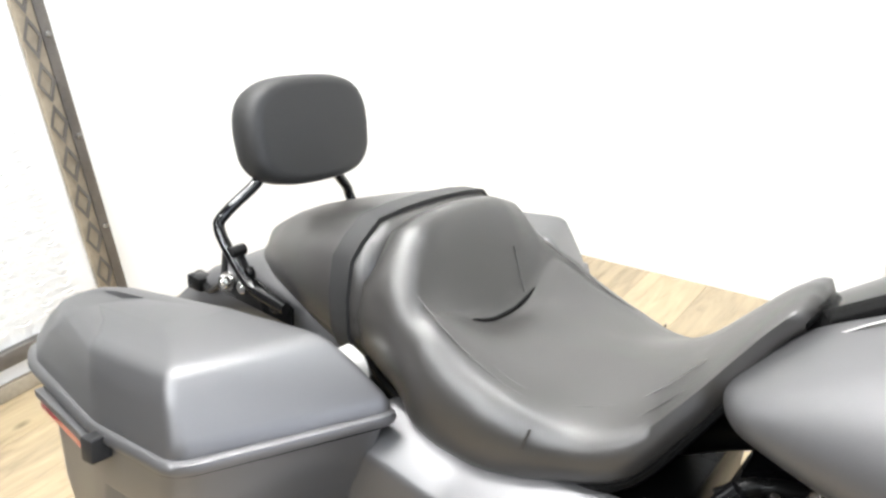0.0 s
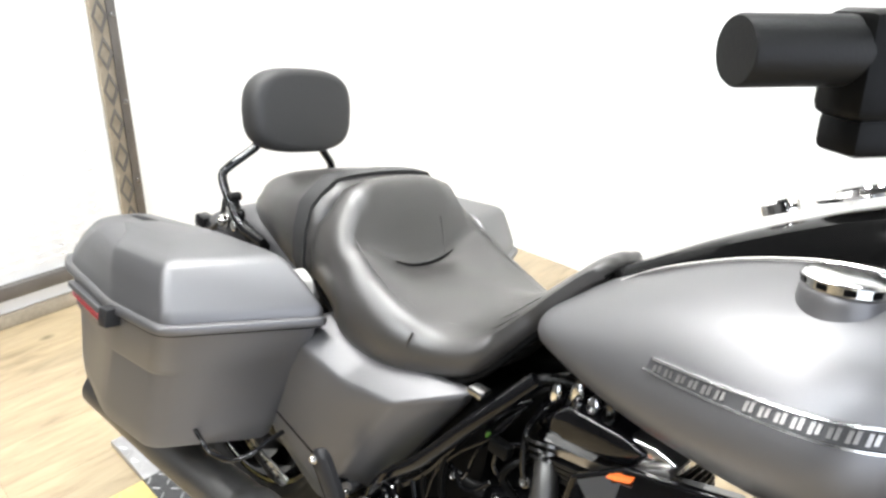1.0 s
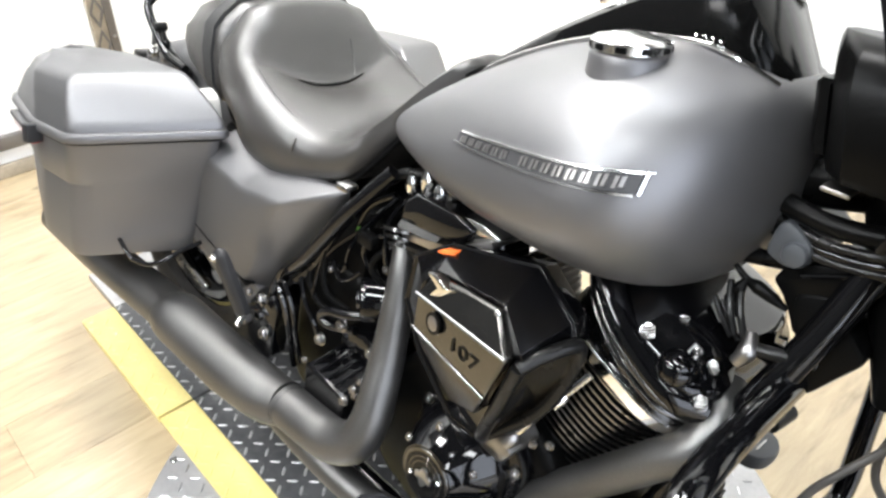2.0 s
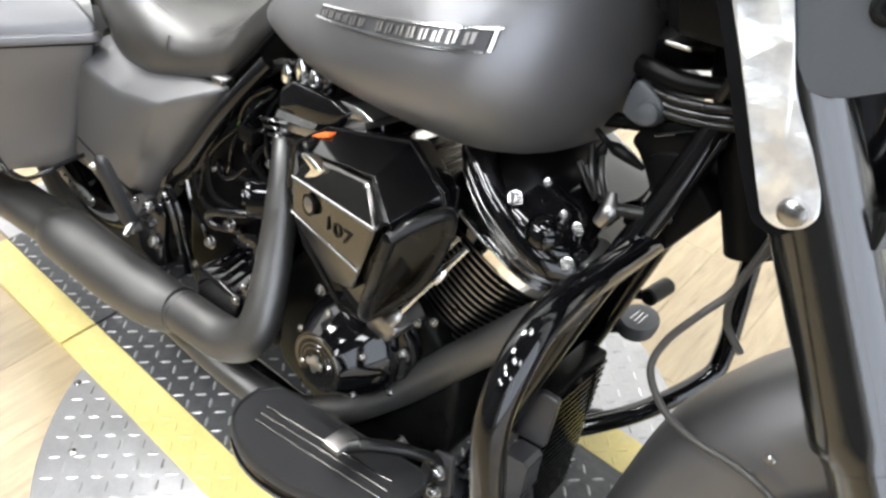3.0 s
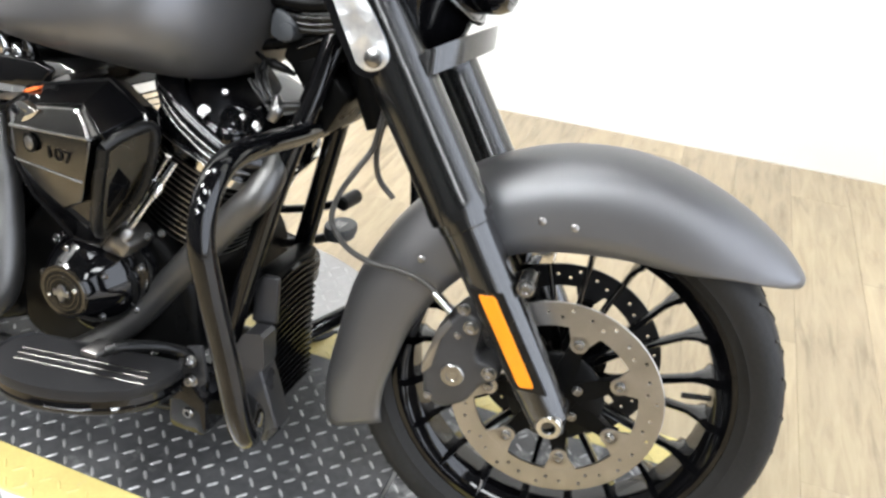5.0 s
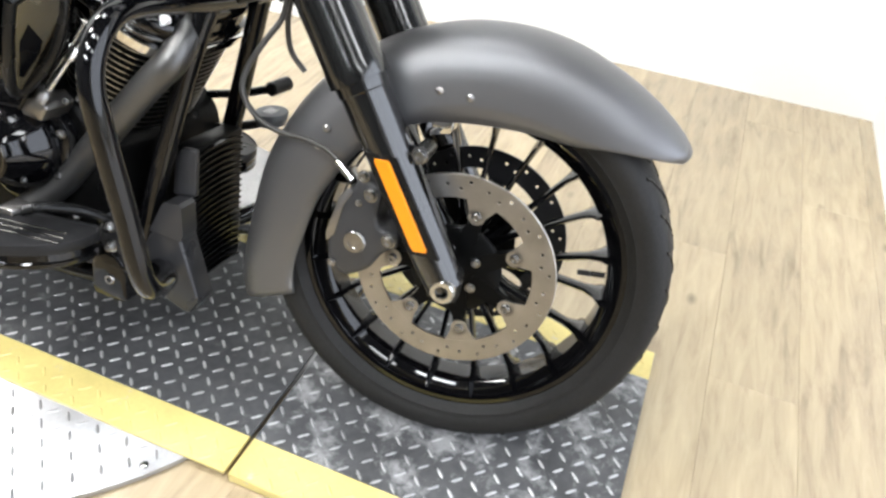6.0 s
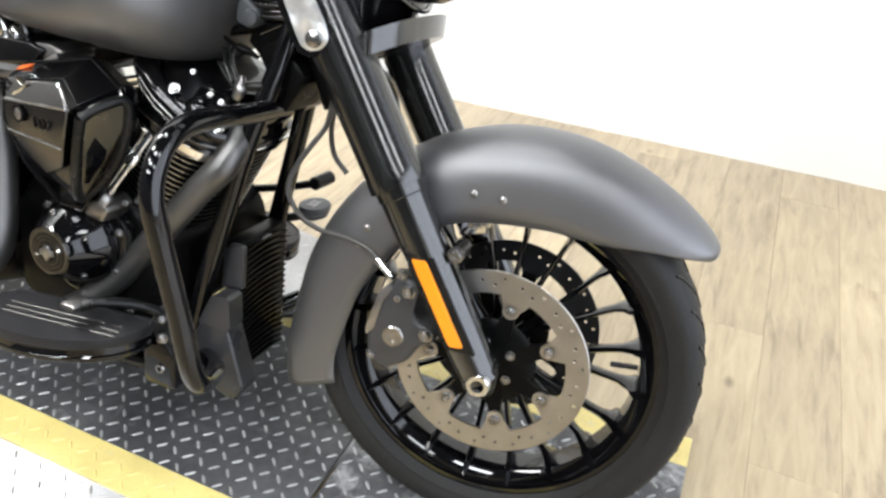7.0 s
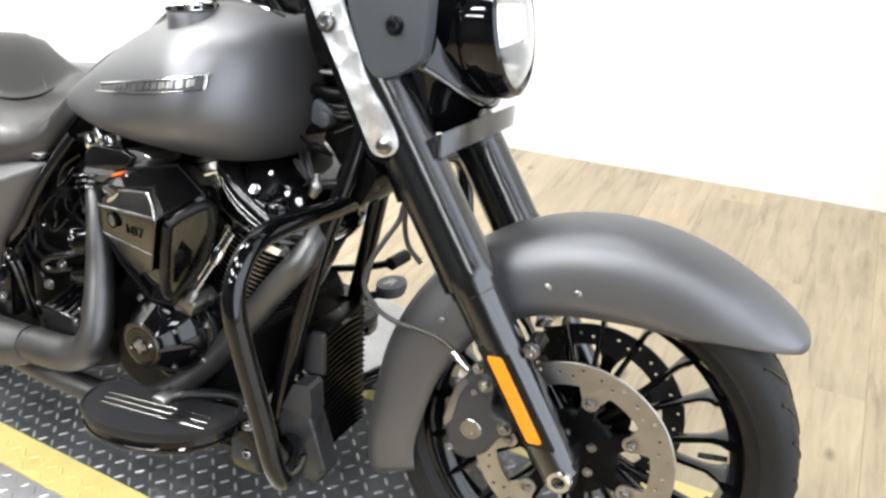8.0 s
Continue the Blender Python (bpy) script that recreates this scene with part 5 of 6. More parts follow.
# rolled ribs that sweep down the front rocker cover; the thin smoked two paint its highlights
for o, push, r, mat in ((0.0, 0.0, 0.021, GLOSS), (0.004, 0.0185, 0.0042, SMOKED), (0.020, 0.012, 0.0036, SMOKED)):
    part("cover_rib", moved(tube([(-0.100, -0.085 - push, 0.372 - o), (-0.082, -0.114 - push, 0.364 - o), (-0.040, -0.126 - push, 0.348 - o), (0.010, -0.128 - push, 0.338 - o), (0.055, -0.124 - push, 0.334 - o), (0.086, -0.102 - push, 0.336 - o)], r, 20, 6), FC), mat, front_cyl, "rolled cover edge")
dome = turn([(0.021, -0.012), (0.022, 0.0), (0.020, 0.008), (0.013, 0.014), (0, 0.017)], (0.040, -0.126, 0.362), (0.2, -0.8, 0.55), 24)
part("cover_dome", moved(dome, FC), GLOSS, front_cyl, "gloss black domed boss")
link = part("throttle_linkage", tube([(1.150, -0.075, 0.685), (1.156, -0.085, 0.669), (1.150, -0.09, 0.652)], [0.006, 0.011, 0.007], 12, 4), ALLOY, bike, "bright sensor fitting on the front head")
part("linkage_rod", tube([(1.160, -0.08, 0.672), (1.19, -0.075, 0.678), (1.215, -0.06, 0.680)], 0.0075, 10, 3), SATIN, link)
for k in range(2):
    part("linkage_pipe", tube([(1.148 - 0.012 * k, -0.08, 0.676), (1.132 - 0.012 * k, -0.075, 0.700), (1.118 - 0.012 * k, -0.06, 0.722)], 0.0040, 8, 4), SATIN, link)
for x, y, z, r in ((1.098, -0.128, 0.690, 0.005), (1.118, -0.112, 0.655, 0.005), (1.138, -0.105, 0.640, 0.0055)):
    part("small_clip", bolt((x, y, z), (0.3, -1, 0.4), r * 0.7), BOLT, link)

case = slab([(0.70, 0.20), (0.69, 0.36), (0.76, 0.45), (0.86, 0.47), (0.98, 0.45), (1.05, 0.38), (1.06, 0.24), (0.98, 0.17), (0.80, 0.16)], -0.145, 0.16, 0.02, 0.03, 3)
part("crankcase", case, MATTE, bike, "black engine crankcase")
gear = slab([(0.47, 0.22), (0.47, 0.43), (0.55, 0.49), (0.70, 0.48), (0.72, 0.22), (0.60, 0.17)], -0.15, 0.16, 0.02, 0.03, 3)
part("gearbox", gear, MATTE, bike, "black gearbox housing")
part("swingarm", box(0.02, 0.50, -0.14, -0.09, 0.29, 0.35, 0.012), MATTE, bike)


def make_cam_cover():
    c = Vector((0.890, -0.166, 0.360))
    ob = part("cam_cover", turn([(0.080, 0), (0.078, 0.016), (0.072, 0.026), (0.066, 0.040), (0.052, 0.058), (0.046, 0.068), (0.044, 0.072), (0.0, 0.072)], c, (0, -1, 0), 44), GLOSS, bike, "gloss black round cam cover with a ringed badge")
    for r, w, h, mat in ((0.0405, 0.0035, 0.0735, SMOKED), (0.0355, 0.0355, 0.0738, INNER), (0.030, 0.030, 0.0745, SMOKED), (0.0280, 0.0280, 0.0749, INNER), (0.0235, 0.0235, 0.0753, SMOKED), (0.0215, 0.0215, 0.0757, INNER)):
        part("badge_ring", turn([(r - w, h), (r, h), (r + 0.001, h - 0.003), (max(0, r - w), h - 0.003)], c, (0, -1, 0), 40), mat, ob)
    shield = [(-0.014, -0.004), (-0.014, 0.004), (-0.007, 0.005), (-0.005, 0.012), (0.0, 0.014), (0.005, 0.012), (0.007, 0.005), (0.014, 0.004), (0.014, -0.004), (0.007, -0.005), (0.004, -0.012), (0.0, -0.015), (-0.004, -0.012), (-0.007, -0.005)]
    part("emblem", slab([(c.x + u, c.z + v) for u, v in shield], c.y - 0.079, c.y - 0.074, 0.001), FIN, ob, "plain bright emblem")
    for a in (0.35, 3.5):
        part("badge_screw", bolt(ring_at(c.x, c.z, 0.026, a, c.y - 0.0735), (0, -1, 0), 0.0034), CHROME, ob)
    for k in range(5):
        a = radians(30 + 72 * k)
        part("cover_bolt", bolt(ring_at(c.x, c.z, 0.062, a, c.y - 0.044), (0, -1, 0), 0.0048), BOLT, ob)
    part("cam_flange", slab([(0.79, 0.31), (0.80, 0.40), (0.85, 0.45), (0.95, 0.45), (0.99, 0.40), (0.98, 0.30), (0.93, 0.25), (0.84, 0.25)], -0.165, -0.13, 0.008, 0.02), GLOSS, ob)
    for x, z in ((0.815, 0.405), (0.87, 0.445), (0.945, 0.438), (0.975, 0.395), (0.965, 0.32), (0.81, 0.315)):
        part("flange_bolt", bolt((x, -0.166, z), (0, -1, 0), 0.0065), BOLT, ob)


make_cam_cover()
for top, low in (((1.022, -0.140, 0.572), (0.966, -0.190, 0.456)), ((1.0, -0.128, 0.575), (0.945, -0.17, 0.455))):
    rodp = part("pushrod_tube", tube([low, top], 0.0058, 14, 1), CHROME, bike, "chrome pushrod tube")
    v = (Vector(top) - Vector(low)).normalized()
    part("pushrod_collar", turn([(0.0058, 0), (0.0095, 0.003), (0.0100, 0.018), (0.007, 0.024)], Vector(low) + 0.075 * v, v, 16), CHROME, rodp)
    part("pushrod_foot", turn([(0.012, -0.004), (0.0125, 0.008), (0.010, 0.014), (0.0058, 0.018)], low, v, 16), ALLOY, rodp)
part("lifter_block", slab([(0.930, 0.425), (0.930, 0.452), (0.965, 0.462), (0.982, 0.445), (0.968, 0.420)], -0.198, -0.14, 0.006, 0.006), ALLOY, bike, "alloy lifter block")
for x, y, z in ((0.988, -0.165, 0.452), (1.006, -0.155, 0.458)):
    part("lifter_bolt", bolt((x, y, z), (0.2, -1, 0.2), 0.0045), BOLT, bike)


# -- air cleaner --
def make_air_cleaner():
    # corners of the back edge and of the face, facet by facet
    back = [(0.772, -0.192, 0.622), (0.826, -0.186, 0.662), (0.943, -0.172, 0.688), (1.010, -0.186, 0.656), (1.024, -0.190, 0.632), (1.006, -0.192, 0.556), (0.934, -0.198, 0.436), (0.880, -0.196, 0.432), (0.804, -0.192, 0.488), (0.766, -0.192, 0.556)]
    front = [(0.822, -0.232, 0.618), (0.838, -0.226, 0.642), (0.954, -0.243, 0.666), (1.003, -0.268, 0.640), (1.004, -0.262, 0.626), (0.985, -0.254, 0.558), (0.956, -0.240, 0.480), (0.926, -0.236, 0.488), (0.854, -0.221, 0.514), (0.818, -0.229, 0.575)]
    hub = Vector((0.90, -0.19, 0.565))
    def ring(poly, k, dy=0.0, other=None, t=0.0):
        pts = [Vector(p) if other is None else Vector(p).lerp(Vector(q), t) for p, q in zip(poly, other or poly)]
        return [(hub.x + (p.x - hub.x) * k, p.y + dy, hub.z + (p.z - hub.z) * k) for p in pts]
    body = loft([ring(back, 0.92, 0.035), ring(back, 0.99, 0.004), ring(back, 1.012, 0.002), ring(back, 1.012, -0.006), ring(back, 0.985, -0.0075), ring(back, 1.0, -0.002, front, 0.10), ring(front, 1.0), ring(front, 0.90, 0.004)])
    ob = part("air_cleaner", body, GLOSS, bike, "gloss black wedge-shaped air cleaner", sharp=16)
    soft = ob.modifiers.new("soft", "BEVEL")
    soft.width, soft.segments, soft.limit_method, soft.angle_limit = 0.0045, 3, "ANGLE", radians(16)
    # raised rim and sunk panel of the facet that faces forward
    quad = [Vector(p) for p in ((1.001, -0.262, 0.618), (1.012, -0.240, 0.632), (1.028, -0.200, 0.640), (1.025, -0.195, 0.598), (1.003, -0.200, 0.532), (0.954, -0.214, 0.470), (0.962, -0.240, 0.490), (0.986, -0.258, 0.560))]
    mid = sum(quad, Vector()) / 8
    part("front_rim", tube(quad + [quad[0].copy()], 0.0085, 10, 4), SATIN, ob, "raised rim of the front facet")
    n = (quad[2] - quad[0]).cross(quad[5] - quad[0]).normalized()
    n = n if n.x > 0 else -n
    panel = loft([[tuple(mid + (q - mid) * 0.97 + n * d) for q in quad] for d in (-0.012, 0.0035)])
    part("front_panel", panel, DARKPANEL, ob, "dark reflective front panel", sharp=60)
    # face plate of three facets
    lift = Vector((0, -0.004, 0))
    rows = [[(0.842, -0.232, 0.640), (0.900, -0.239, 0.652), (0.953, -0.248, 0.661)], [(0.828, -0.241, 0.612), (0.912, -0.260, 0.622), (0.995, -0.277, 0.633)], [(0.826, -0.237, 0.562), (0.902, -0.255, 0.563), (0.975, -0.271, 0.567)], [(0.862, -0.231, 0.522), (0.914, -0.245, 0.506), (0.963, -0.264, 0.532)]]
    plate = bmesh.new()
    grid = [[plate.verts.new(Vector(p) + lift) for p in row] for row in rows]
    low = [[plate.verts.new(Vector(p) + Vector((0, 0.022, 0))) for p in row] for row in rows]
    for g in (grid, low):
        for a, b in zip(g, g[1:]):
            for k in range(2):
                plate.faces.new((a[k], a[k + 1], b[k + 1], b[k]))
    rim_a = grid[0] + [r[2] for r in grid[1:]] + grid[3][1::-1] + [r[0] for r in grid[2:0:-1]]
    rim_b = low[0] + [r[2] for r in low[1:]] + low[3][1::-1] + [r[0] for r in low[2:0:-1]]
    for k in range(len(rim_a)):
        plate.faces.new((rim_a[k], rim_a[(k + 1) % len(rim_a)], rim_b[(k + 1) % len(rim_a)], rim_b[k]))
    face = part("face_plate", plate, SMOKED, ob, "smoked metal face plate", sharp=12)
    soft = face.modifiers.new("soft", "BEVEL")
    soft.width, soft.segments, soft.limit_method, soft.angle_limit = 0.003, 2, "ANGLE", radians(14)
    for p, q, r in ((rows[1][0], rows[1][2], 0.0020), (rows[2][0], rows[2][2], 0.0012)):
        part("face_rib", tube([Vector(p) + lift * 1.3, Vector(q) + lift * 1.3], r, 8, 1), STEEL, ob, "bright rib")
    n = Vector((-0.21, -0.97, 0.0)).normalized()
    part("round_emblem", turn([(0.0, 0.0), (0.0095, 0.0), (0.0095, 0.003), (0.007, 0.0045), (0.0, 0.0045)], (0.873, -0.2565, 0.598), n, 20), ALLOY, ob, "plain round emblem")
    part("emblem_ring", turn([(0.0100, 0.0), (0.0135, 0.0), (0.0135, 0.003), (0.0100, 0.003)], (0.873, -0.2565, 0.598), n, 24), MATTE, ob)
    text = bpy.data.curves.new("engine_size", "FONT")
    text.body, text.size, text.extrude, text.align_x, text.align_y = "107", 0.026, 0.0006, "CENTER", "CENTER"
    num = new("engine_size_number", text)
    text.materials.append(MATTE)
    num.matrix_local = Matrix.Translation((0.930, -0.2675, 0.594)) @ Matrix.Rotation(radians(-12), 4, "Z") @ Matrix.Rotation(radians(-3), 4, "Y") @ pose(0, 0, 0, 90)
    num.scale = (1.5, 0.95, 1)
    num.parent = ob
    part("orange_label", slab([(0.812, 0.649), (0.824, 0.657), (0.842, 0.6625), (0.842, 0.658), (0.824, 0.651)], -0.205, -0.18, 0.001, 0.002), ORANGE, ob, "small orange label")
    for k in range(4):
        part("plate_stud", turn([(0.003, 0), (0.003, 0.002), (0.002, 0.003), (0, 0.003)], (0.955 + 0.008 * k, -0.2545 - 0.0035 * k, 0.658 - 0.0095 * k), (0.3, -1, 0.4), 10), STEEL, ob)
    part("intake_latch", slab([(0.842, 0.648), (0.856, 0.651), (0.876, 0.642), (0.884, 0.645), (0.868, 0.628), (0.850, 0.620), (0.860, 0.635)], -0.248, -0.236, 0.0015, 0.002), CHROME, ob, "chrome latch")


make_air_cleaner()

# -- rear head seen between tank and air cleaner --
rear_head = part("rear_head_cover", slab([(0.712, 0.640), (0.712, 0.668), (0.735, 0.688), (0.815, 0.690), (0.842, 0.682), (0.825, 0.655), (0.79, 0.646)], -0.176, -0.07, 0.008, 0.008, 3), GLOSS, bike, "gloss black rear head cover")
part("head_chamfer", loft([[(0.718, -0.178, 0.643), (0.716, -0.181, 0.633), (0.718, -0.12, 0.625), (0.718, -0.10, 0.643)], [(0.786, -0.170, 0.648), (0.780, -0.174, 0.636), (0.785, -0.12, 0.628), (0.786, -0.10, 0.648)]]), STEEL, rear_head, "bright machined head edge")
part("head_edge", slab([(0.722, 0.617), (0.720, 0.625), (0.80, 0.640), (0.868, 0.682), (0.874, 0.674), (0.80, 0.628)], -0.176, -0.10, 0.003, 0.003), ALLOY, rear_head, "bright machined head edge")
part("head_plate", slab([(0.788, 0.655), (0.792, 0.688), (0.845, 0.692), (0.876, 0.684), (0.858, 0.668), (0.825, 0.656)], -0.168, -0.10, 0.004, 0.004), STEEL, rear_head, "machined head flank")
for k in range(4):
    part("head_fin", slab([(0.705, 0.602 - 0.009 * k), (0.705, 0.607 - 0.009 * k), (0.78, 0.618 - 0.009 * k), (0.78, 0.613 - 0.009 * k)], -0.178 + 0.004 * k, -0.10, 0.001), SATIN, rear_head)
for x, z, h, mat in ((0.728, 0.684, 0.030, CHROME), (0.752, 0.686, 0.018, CHROME), (0.775, 0.688, 0.028, SMOKED), (0.700, 0.672, 0.024, CHROME)):
    part("rocker_stud", turn([(0.010, 0), (0.011, 0.005), (0.008, h * 0.7), (0.004, h), (0, h)], (x, -0.145, z), (0, -0.3, 1), 14), mat, rear_head)

# -- starter, oil lines and bolts behind the air cleaner --
part("starter_motor", turn([(0.0, -0.004), (0.014, -0.004), (0.016, 0.0), (0.030, 0.002), (0.033, 0.008), (0.033, 0.08), (0.028, 0.085)], (0.664, -0.185, 0.490), (0.62, 0.78, 0.05), 28), GLOSS, bike, "gloss black starter motor end")
cover = part("transmission_cover", loft([[(0.605, -0.226, z0), (0.700, -0.226, z0 - 0.006), (0.712, -0.19, z0 + 0.0), (0.718, -0.13, z0 + dz), (0.63, -0.13, z0 + dz), (0.612, -0.19, z0)] for z0, dz in ((0.30, 0.0), (0.345, 0.03), (0.357, 0.05))]), GLOSS, bike, "gloss black ribbed gearbox cover", sharp=20)
soft = cover.modifiers.new("soft", "BEVEL")
soft.width, soft.segments, soft.limit_method, soft.angle_limit = 0.005, 2, "ANGLE", radians(20)
for k in range(5):
    part("cover_ridge", tube([(0.618 + 0.019 * k, -0.220, 0.356 - 0.001 * k), (0.634 + 0.018 * k, -0.155, 0.390 - 0.001 * k)], 0.0032, 8, 1), GLOSS, cover)
part("oil_pan_block", slab([(0.632, 0.395), (0.640, 0.430), (0.690, 0.440), (0.715, 0.425), (0.712, 0.400)], -0.186, -0.13, 0.006, 0.008), GLOSS, bike, "gloss black oil line block")
part("oil_hose", tube([(0.700, -0.180, 0.478), (0.660, -0.200, 0.466), (0.628, -0.205, 0.455), (0.608, -0.205, 0.438), (0.618, -0.203, 0.428), (0.645, -0.195, 0.432), (0.67, -0.19, 0.440)], 0.0075, 12, 6), GLOSS, bike, "gloss black looped oil hose")
for x, y, z, r in ((0.485, -0.226, 0.404, 0.0085), (0.497, -0.226, 0.345, 0.0085), (0.654, -0.200, 0.445, 0.0080), (0.608, -0.200, 0.392, 0.0080), (0.716, -0.195, 0.430, 0.007), (0.720, -0.212, 0.388, 0.0045), (0.712, -0.218, 0.372, 0.005), (0.716, -0.216, 0.362, 0.0045), (0.700, -0.222, 0.345, 0.006), (0.606, -0.228, 0.362, 0.004), (0.70, -0.17, 0.555, 0.006), (0.450, -0.228, 0.400, 0.005)):
    part("engine_bolt", bolt((x, y, z), (0, -1, 0.2), r), BOLT, bike)
cables = [
    ([(0.673, -0.15, 0.654), (0.645, -0.165, 0.630), (0.628, -0.168, 0.596), (0.632, -0.166, 0.576), (0.648, -0.16, 0.570)], 0.0042, SATIN),
    ([(0.660, -0.13, 0.640), (0.622, -0.17, 0.56), (0.612, -0.172, 0.513), (0.598, -0.172, 0.500), (0.58, -0.17, 0.510)], 0.0038, SATIN),
    ([(0.500, -0.205, 0.43), (0.515, -0.218, 0.438), (0.533, -0.218, 0.415), (0.540, -0.21, 0.36), (0.545, -0.20, 0.30)], 0.0052, SATIN),
    ([(0.490, -0.20, 0.44), (0.525, -0.214, 0.448), (0.548, -0.214, 0.415), (0.552, -0.205, 0.36), (0.556, -0.195, 0.31)], 0.0045, SATIN),
    ([(0.555, -0.19, 0.52), (0.560, -0.195, 0.47), (0.578, -0.19, 0.44), (0.60, -0.18, 0.43)], 0.0045, MATTE),
    ([(0.585, -0.185, 0.55), (0.585, -0.19, 0.50), (0.60, -0.19, 0.465), (0.64, -0.18, 0.455)], 0.0050, MATTE),
    ([(0.69, -0.13, 0.66), (0.68, -0.16, 0.62), (0.69, -0.17, 0.58), (0.70, -0.17, 0.555)], 0.0045, SATIN),
    ([(0.700, -0.14, 0.585), (0.675, -0.165, 0.565), (0.668, -0.17, 0.540), (0.69, -0.165, 0.520)], 0.0060, MATTE),
    ([(0.62, -0.15, 0.62), (0.60, -0.18, 0.57), (0.565, -0.19, 0.50), (0.53, -0.20, 0.455)], 0.0060, SATIN),
]
cables += [
    ([(0.655, -0.15, 0.625), (0.64, -0.175, 0.59), (0.60, -0.185, 0.545), (0.575, -0.19, 0.50), (0.57, -0.195, 0.45)], 0.0032, GLOSS),
    ([(0.69, -0.15, 0.60), (0.66, -0.172, 0.585), (0.652, -0.175, 0.555), (0.675, -0.17, 0.53)], 0.0035, GLOSS),
    ([(0.60, -0.185, 0.52), (0.62, -0.19, 0.505), (0.64, -0.188, 0.512), (0.655, -0.18, 0.53)], 0.0030, GLOSS),
    ([(0.545, -0.20, 0.47), (0.565, -0.205, 0.44), (0.59, -0.205, 0.415), (0.60, -0.20, 0.39)], 0.0040, GLOSS),
    ([(0.70, -0.165, 0.46), (0.725, -0.175, 0.44), (0.735, -0.175, 0.40), (0.728, -0.17, 0.36)], 0.0045, GLOSS),
]
for c, r, mat in cables:
    part("cable", tube(c, r, 8, 6), GLOSS if mat is SATIN else mat, bike)
part("wire_clip", bolt((0.604, -0.192, 0.512), (0, -1, 0.2), 0.0035), BOLT, bike)
part("connector", box(0.640, 0.672, -0.182, -0.165, 0.572, 0.592, 0.003), MATTE, bike)
part("green_tag", slab([(0.629, 0.590), (0.634, 0.592), (0.633, 0.583), (0.629, 0.582)], -0.174, -0.17, 0.001), material("green_wire_tag", (0.06, 0.16, 0.02), 0.5), bike, "small green wire tag")

# -- frame --
for s in (-1, 1):
    part("down_tube", tube([(1.225, s * 0.035, 0.80), (1.205, s * 0.06, 0.70), (1.165, s * 0.085, 0.56), (1.11, s * 0.10, 0.34), (1.075, s * 0.105, 0.20), (1.03, s * 0.11, 0.125), (0.90, s * 0.115, 0.105), (0.50, s * 0.12, 0.105)], 0.0175, 16, 5), GLOSS, bike, "gloss black frame down tube")
    part("seat_rail", tube([(0.675, s * 0.160, 0.690), (0.645, s * 0.178, 0.645), (0.610, s * 0.190, 0.594), (0.551, s * 0.198, 0.507), (0.500, s * 0.20, 0.450), (0.465, s * 0.19, 0.38), (0.45, s * 0.17, 0.28)], 0.0115, 14, 5), GLOSS, bike, "black frame rail beside the side cover")
    part("top_rail", tube([(0.655, s * 0.15, 0.668), (0.70, s * 0.13, 0.69), (0.90, s * 0.06, 0.70), (1.15, s * 0.04, 0.76)], 0.009, 12, 4), MATTE, bike)
part("rail_clip", box(0.598, 0.622, -0.196, -0.172, 0.642, 0.652, 0.003), BOLT, bike, "bright seat clip")
part("backbone", tube([(1.20, 0, 0.86), (1.0, 0, 0.80), (0.70, 0, 0.70), (0.55, 0, 0.62)], 0.03, 16, 4), MATTE, bike)
part("neck_plate", slab([(1.126, 0.768), (1.129, 0.797), (1.135, 0.808), (1.152, 0.803), (1.170, 0.789), (1.170, 0.768), (1.150, 0.760)], -0.062, 0.062, 0.004, 0.008), SLATE, bike, "dark grey neck gusset")
part("neck_cap", turn([(0.0135, 0), (0.0135, 0.004), (0.012, 0.007), (0.009, 0.008), (0, 0.008)], (1.156, -0.0605, 0.778), (0, -1, 0), 24), SLATE, bike, "dark grey round cap")
for k, (z, rr, mat) in enumerate(((0.819, 0.011, MATTE), (0.800, 0.0055, SATIN), (0.7915, 0.0045, GLOSS), (0.784, 0.005, SATIN))):
    part("harness_cable", tube([(1.09 + 0.004 * k, -0.035, z + 0.004), (1.135 + 0.003 * k, -0.05, z), (1.18 + 0.003 * k, -0.054, z - 0.001), (1.23 + 0.003 * k, -0.05, z + 0.008), (1.275, -0.03, z + 0.02)], rr, 10, 6), mat, bike, "black cable bundle at the neck")
gusset = part("neck_gusset", slab([(1.141, 0.738), (1.150, 0.762), (1.235, 0.795), (1.240, 0.770), (1.181, 0.690), (1.170, 0.708), (1.154, 0.728)], -0.047, 0.047, 0.003, 0.006), MATTE, bike, "black frame gusset behind the down tubes")
part("gusset_edge", tube([(1.166, -0.049, 0.755), (1.20, -0.049, 0.772), (1.235, -0.049, 0.787)], 0.0028, 8, 3), GLOSS, gusset)
part("frame_cover", slab([(1.165, 0.735), (1.20, 0.75), (1.255, 0.70), (1.215, 0.63), (1.195, 0.66)], -0.050, 0.050, 0.006, 0.012), MATTE, bike, "black frame gusset cover")
loom = part("wire_loom", tube([(1.10, -0.058, 0.742), (1.121, -0.060, 0.731), (1.134, -0.060, 0.728), (1.152, -0.060, 0.724), (1.168, -0.055, 0.717)], [0.003, 0.004, 0.008, 0.0065, 0.003], 10, 5), MATTE, bike, "black wire loom with plugs below the neck")
part("loom_plug", tube([(1.121, -0.062, 0.731), (1.118, -0.062, 0.719), (1.115, -0.062, 0.708)], [0.003, 0.0075, 0.005], 10, 4), MATTE, loom)
part("loom_plug", tube([(1.108, -0.062, 0.704), (1.120, -0.065, 0.700), (1.128, -0.066, 0.690)], [0.004, 0.0075, 0.005], 10, 4), MATTE, loom)
